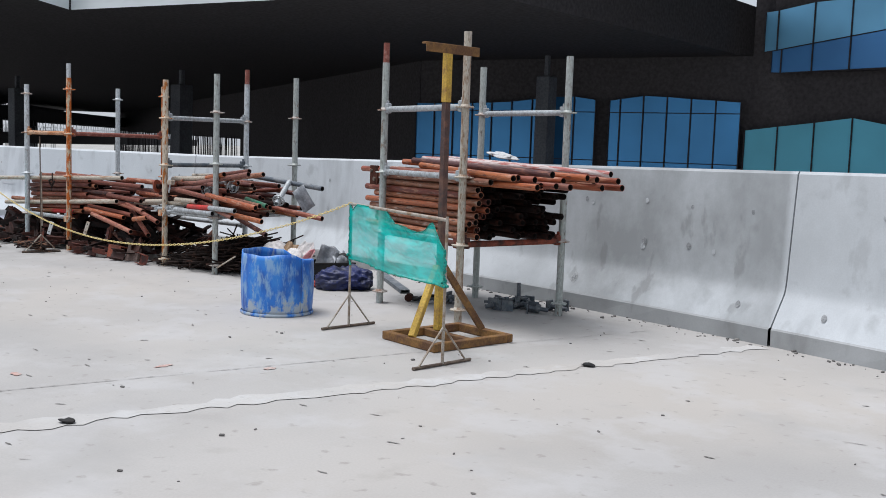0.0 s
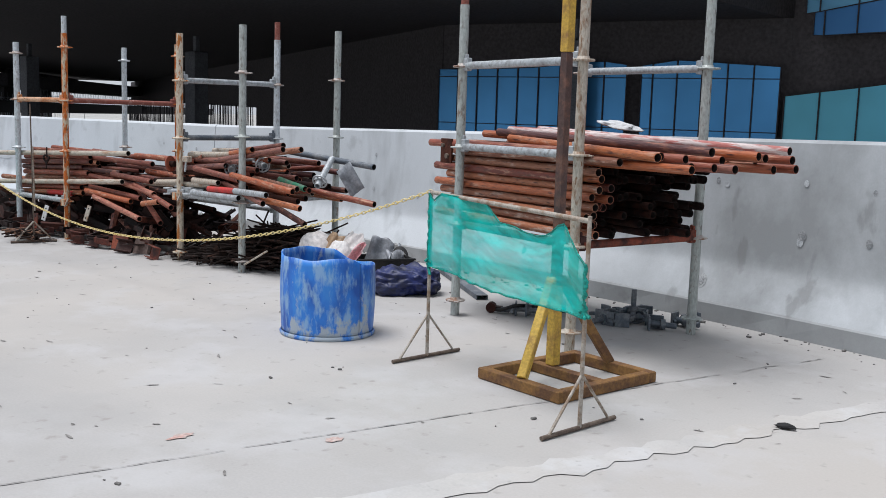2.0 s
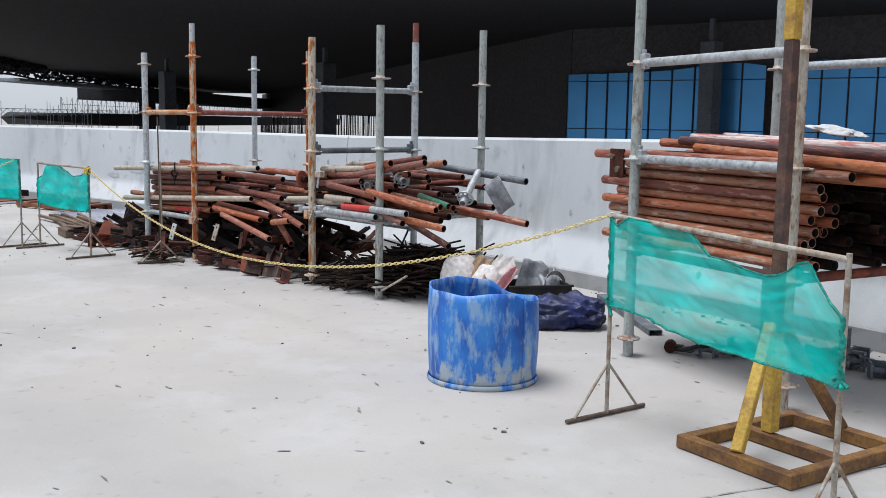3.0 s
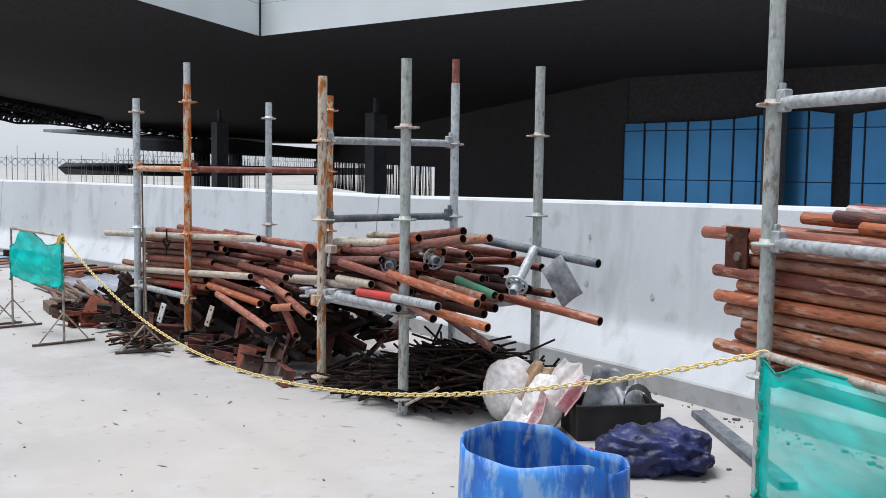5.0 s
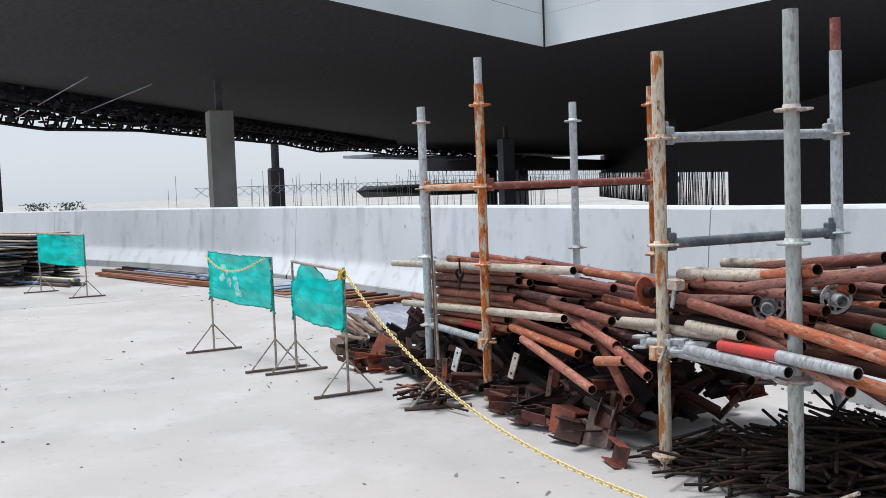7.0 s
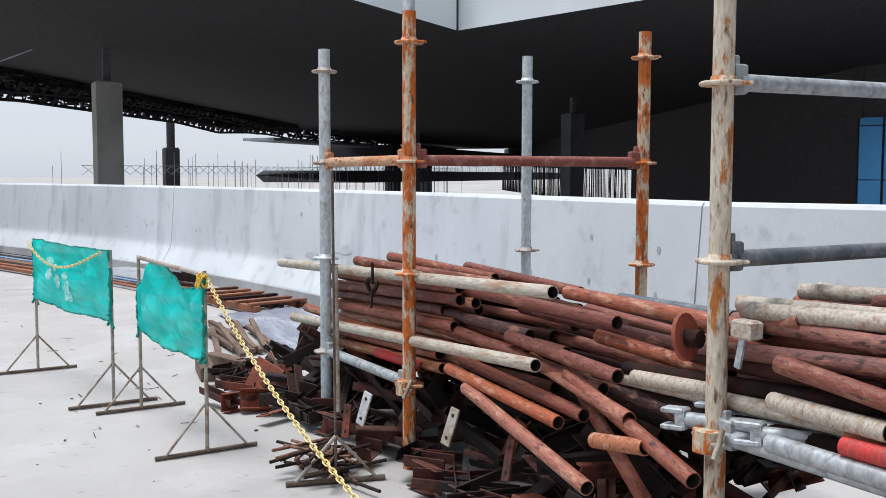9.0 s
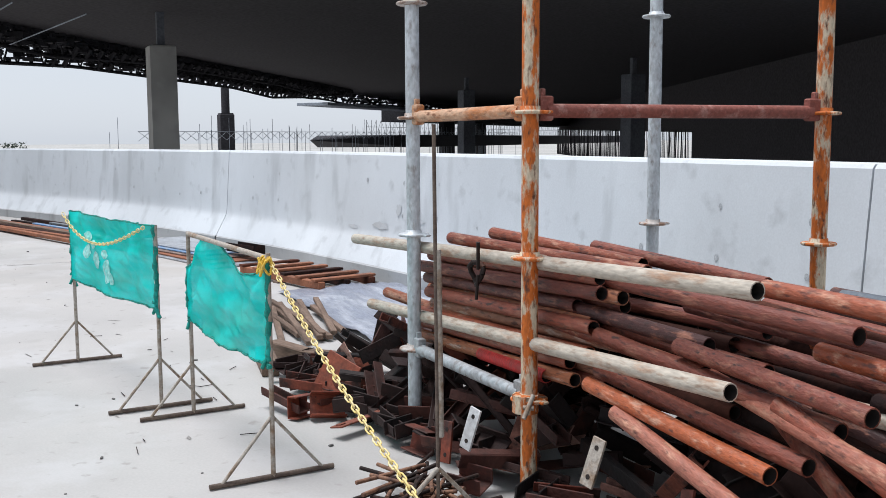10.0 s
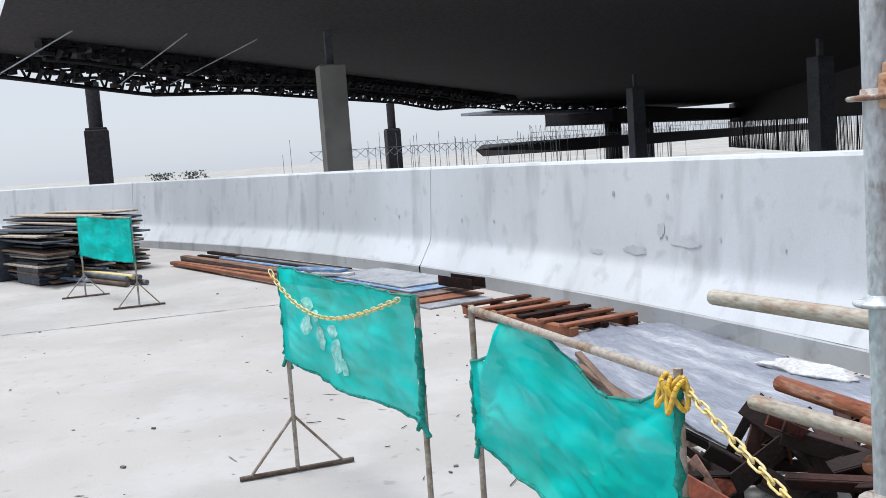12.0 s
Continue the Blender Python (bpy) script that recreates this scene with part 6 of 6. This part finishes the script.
for k in range(9):
    x = -13.9 - r.uniform(-0.5, 0.9)
    c = pt(x, 0.35 + 0.11 * k)
    mat = (M_RUST_SHADE, M_SLATE, M_RUST_SHADE, M_BLUEPAINT, M_RUSTPLANK, M_WOOD, M_RUST_SHADE, M_RUSTPLANK, M_RUSTPLANK)[k]
    solo("steel_plank", Shape().box((0, 0, 0.035), (3.9 + r.uniform(-0.5, 0.5), 0.07, 0.045 + 0.02 * (k % 2)), bevel=0.006), mat, "long painted or rusted steel plank laid by the barrier", "plank", "steel planks by the barrier", m=pose(c.x, c.y, 0.012, 0, 0, 18 + r.uniform(-1.5, 1.5)))
for k in range(5):
    c = pt(-11.9 - 0.12 * k, 0.75 + 0.02 * k)
    solo("panel_offcut", Shape().box((0, 0, 0.0), (0.5, 0.12, 0.03), bevel=0.004), M_BLUEPAINT if k % 2 else M_WHITE, "blue and white painted offcut on the planks", "offcut", "painted offcuts", m=pose(c.x, c.y, 0.10 + 0.034 * (k % 2), 0, 0, 40))

# stacked frames far along the deck
for k in range(17):
    for j in range(3):
        c = Vector((-17.0 + 0.6 * j + r.uniform(-0.2, 0.2), -2.55 - 0.45 * j, 0.05 + 0.045 * k))
        if k > 13 and j == 2:
            continue
        mat = M_DARKSLATE if k % 2 else r.choice((M_PIPE3, M_CREAM, M_CREAM, M_WOOD, M_SLATE))
        solo("stacked_board", Shape().box((0, 0, 0), (3.0 + r.uniform(-0.2, 0.5), r.uniform(0.25, 0.4), 0.024), bevel=0.004), mat, "scaffold board in a far stack beside the barrier", "board", "far stack", m=pose(*c, 0, r.uniform(-0.8, 0.8), 24 + r.uniform(-2, 2)))
for k in range(14):
    solo("stacked_tube", Shape().tube((-0.7, 0, 0), (0.7, 0, 0), 0.02, n=8), r.choice((M_DARKSLATE, M_SLATE, M_BLUEPAINT, M_CHAIN, M_REBAR)), "thin tube lying before the far stack", "pipe", "far stack", m=pose(-14.9 + r.uniform(-0.5, 0.4), -2.75 + r.uniform(-0.3, 0.3), 0.024 + 0.04 * (k % 5), 0, 0, 24 + r.uniform(-14, 14)))
s = Shape().box((0, 0, 0.32), (0.7, 0.5, 0.64), bevel=0.02)
solo("crate", s, M_DARKSLATE, "dark slate crate at the end of the far stack", "crate", m=pose(-15.9, -3.55, 0, 0, 0, 24))
solo("crate", Shape().box((0, 0, 0.14), (0.8, 0.45, 0.28), bevel=0.015), M_DARKSLATE, "low dark crate before the far stack", "crate", m=pose(-14.9, -3.0, 0, 0, 0, 24))
for k in range(7):
    solo("stacked_tube", Shape().tube((-0.8, 0, 0), (0.8, 0, 0), 0.03, n=8), r.choice((M_WOOD, M_SLATE, M_CHAIN)), "short tube in a low far stack", "pipe", "far stack", m=pose(-14.1 + r.uniform(-0.2, 0.2), -2.35 + 0.07 * (k % 4), 0.034 + 0.062 * (k // 4), 0, 0, 26))

solo("sack", blob((0.30, 0.10, 0.035), 44, 0.35, 40, 26, 1.2), M_WHITE, "white plastic sack slumped at the foot of the barrier", "sack", "sacks", m=pose(-5.85, 1.45, 0, 0, 0, 8))

# ---- litter and marks on the deck ----
r = random.Random(91)
grit = Shape()
for k in range(260):
    x, y = r.uniform(-12, 9), r.uniform(-6.5, 0.6)
    if (Vector((x, y)) - Vector((CX, CY))).length > RW - 0.2:
        continue
    size = r.choice((0.004, 0.005, 0.007, 0.011)) * r.uniform(0.7, 1.3)
    grit.box((x, y, size * 0.4), (size * 1.8, size, size * 0.8), Matrix.Rotation(r.uniform(0, 3), 3, "Z"), size * 0.2)
for k in range(320):
    x = r.uniform(-8, 8)
    p = pt(x, abs(r.gauss(0, 0.10)) + 0.01)
    size = r.choice((0.005, 0.007, 0.010, 0.016)) * r.uniform(0.7, 1.3)
    grit.box((p.x, p.y, size * 0.4), (size * 1.8, size, size * 0.8), Matrix.Rotation(r.uniform(0, 3), 3, "Z"), size * 0.2)
solo("grit", grit, M_CRACK, "scattered grit and small concrete chips", "grit", kind="stuff")
straw = Shape()
for k in range(26):
    x, y, w = r.uniform(-6.5, -3.8), r.uniform(-1.2, 0.1), r.uniform(0, 3.1)
    d = Vector((math.cos(w), math.sin(w), 0)) * r.uniform(0.01, 0.05)
    straw.tube(Vector((x, y, 0.005)) - d, Vector((x, y, 0.006)) + d, 0.002, n=5)
solo("wire_scraps", straw, M_REBAR, "scattered short wire scraps on the deck", "wire", kind="stuff")


r = random.Random(97)
scuffs = Shape()
for k in range(230):
    x, y = r.uniform(-9, 8), r.uniform(-5.5, 0.5)
    if (Vector((x, y)) - Vector((CX, CY))).length > RW - 0.3:
        continue
    long_, wide, turn, n = r.uniform(0.008, 0.045) * r.choice((1, 1, 1.6)), r.uniform(0.003, 0.010), r.gauss(0.3, 0.5), 9
    ends = [(long_ * r.uniform(0.5, 1.1) * math.cos(t), wide * r.uniform(0.4, 1.2) * math.sin(t)) for t in (2 * math.pi * i / n for i in range(n))]
    scuffs.add([Vector((x + a * math.cos(turn) - b * math.sin(turn), y + a * math.sin(turn) + b * math.cos(turn), 0.003)) for a, b in ends], [tuple(range(n))])
solo("scuffs", scuffs, M_SCUFF, "small dark scuffs and chips in the concrete", "scuffs", kind="stuff")


def smear(x, y, sx, sy, material, label, seed):
    rr = random.Random(seed)
    n = 16
    pts = [Vector((x + sx * rr.uniform(0.55, 1.1) * math.cos(t), y + sy * rr.uniform(0.55, 1.1) * math.sin(t), 0.004)) for t in (2 * math.pi * i / n for i in range(n))]
    solo("trim_paint_mark", Shape().add(pts, [tuple(range(n))]), material, label, "paint mark", kind="structure")


smear(3.55, -2.35, 0.035, 0.05, M_REDMARK, "small faded red paint mark on the deck", 1)
smear(3.1, -2.75, 0.03, 0.07, M_REDMARK, "faded red paint mark on the deck", 2)
smear(2.75, -3.45, 0.05, 0.03, M_REDMARK, "faded red paint mark on the deck", 3)
chip = solo("concrete_chip", blob((0.036, 0.022, 0.010), 31, 0.5, 14, 8), M_BLACK, "dark chip of rubble on the mortar band", "rubble", "rubble chips", m=pose(3.80, -3.75, 0.004, 0, 0, 30))
solo("concrete_chip", blob((0.04, 0.022, 0.01), 37, 0.5, 14, 8), M_BLACK, "dark chip of rubble on the mortar band", "rubble", "rubble chips", m=pose(4.79, -0.87, 0.004, 0, 0, 10))
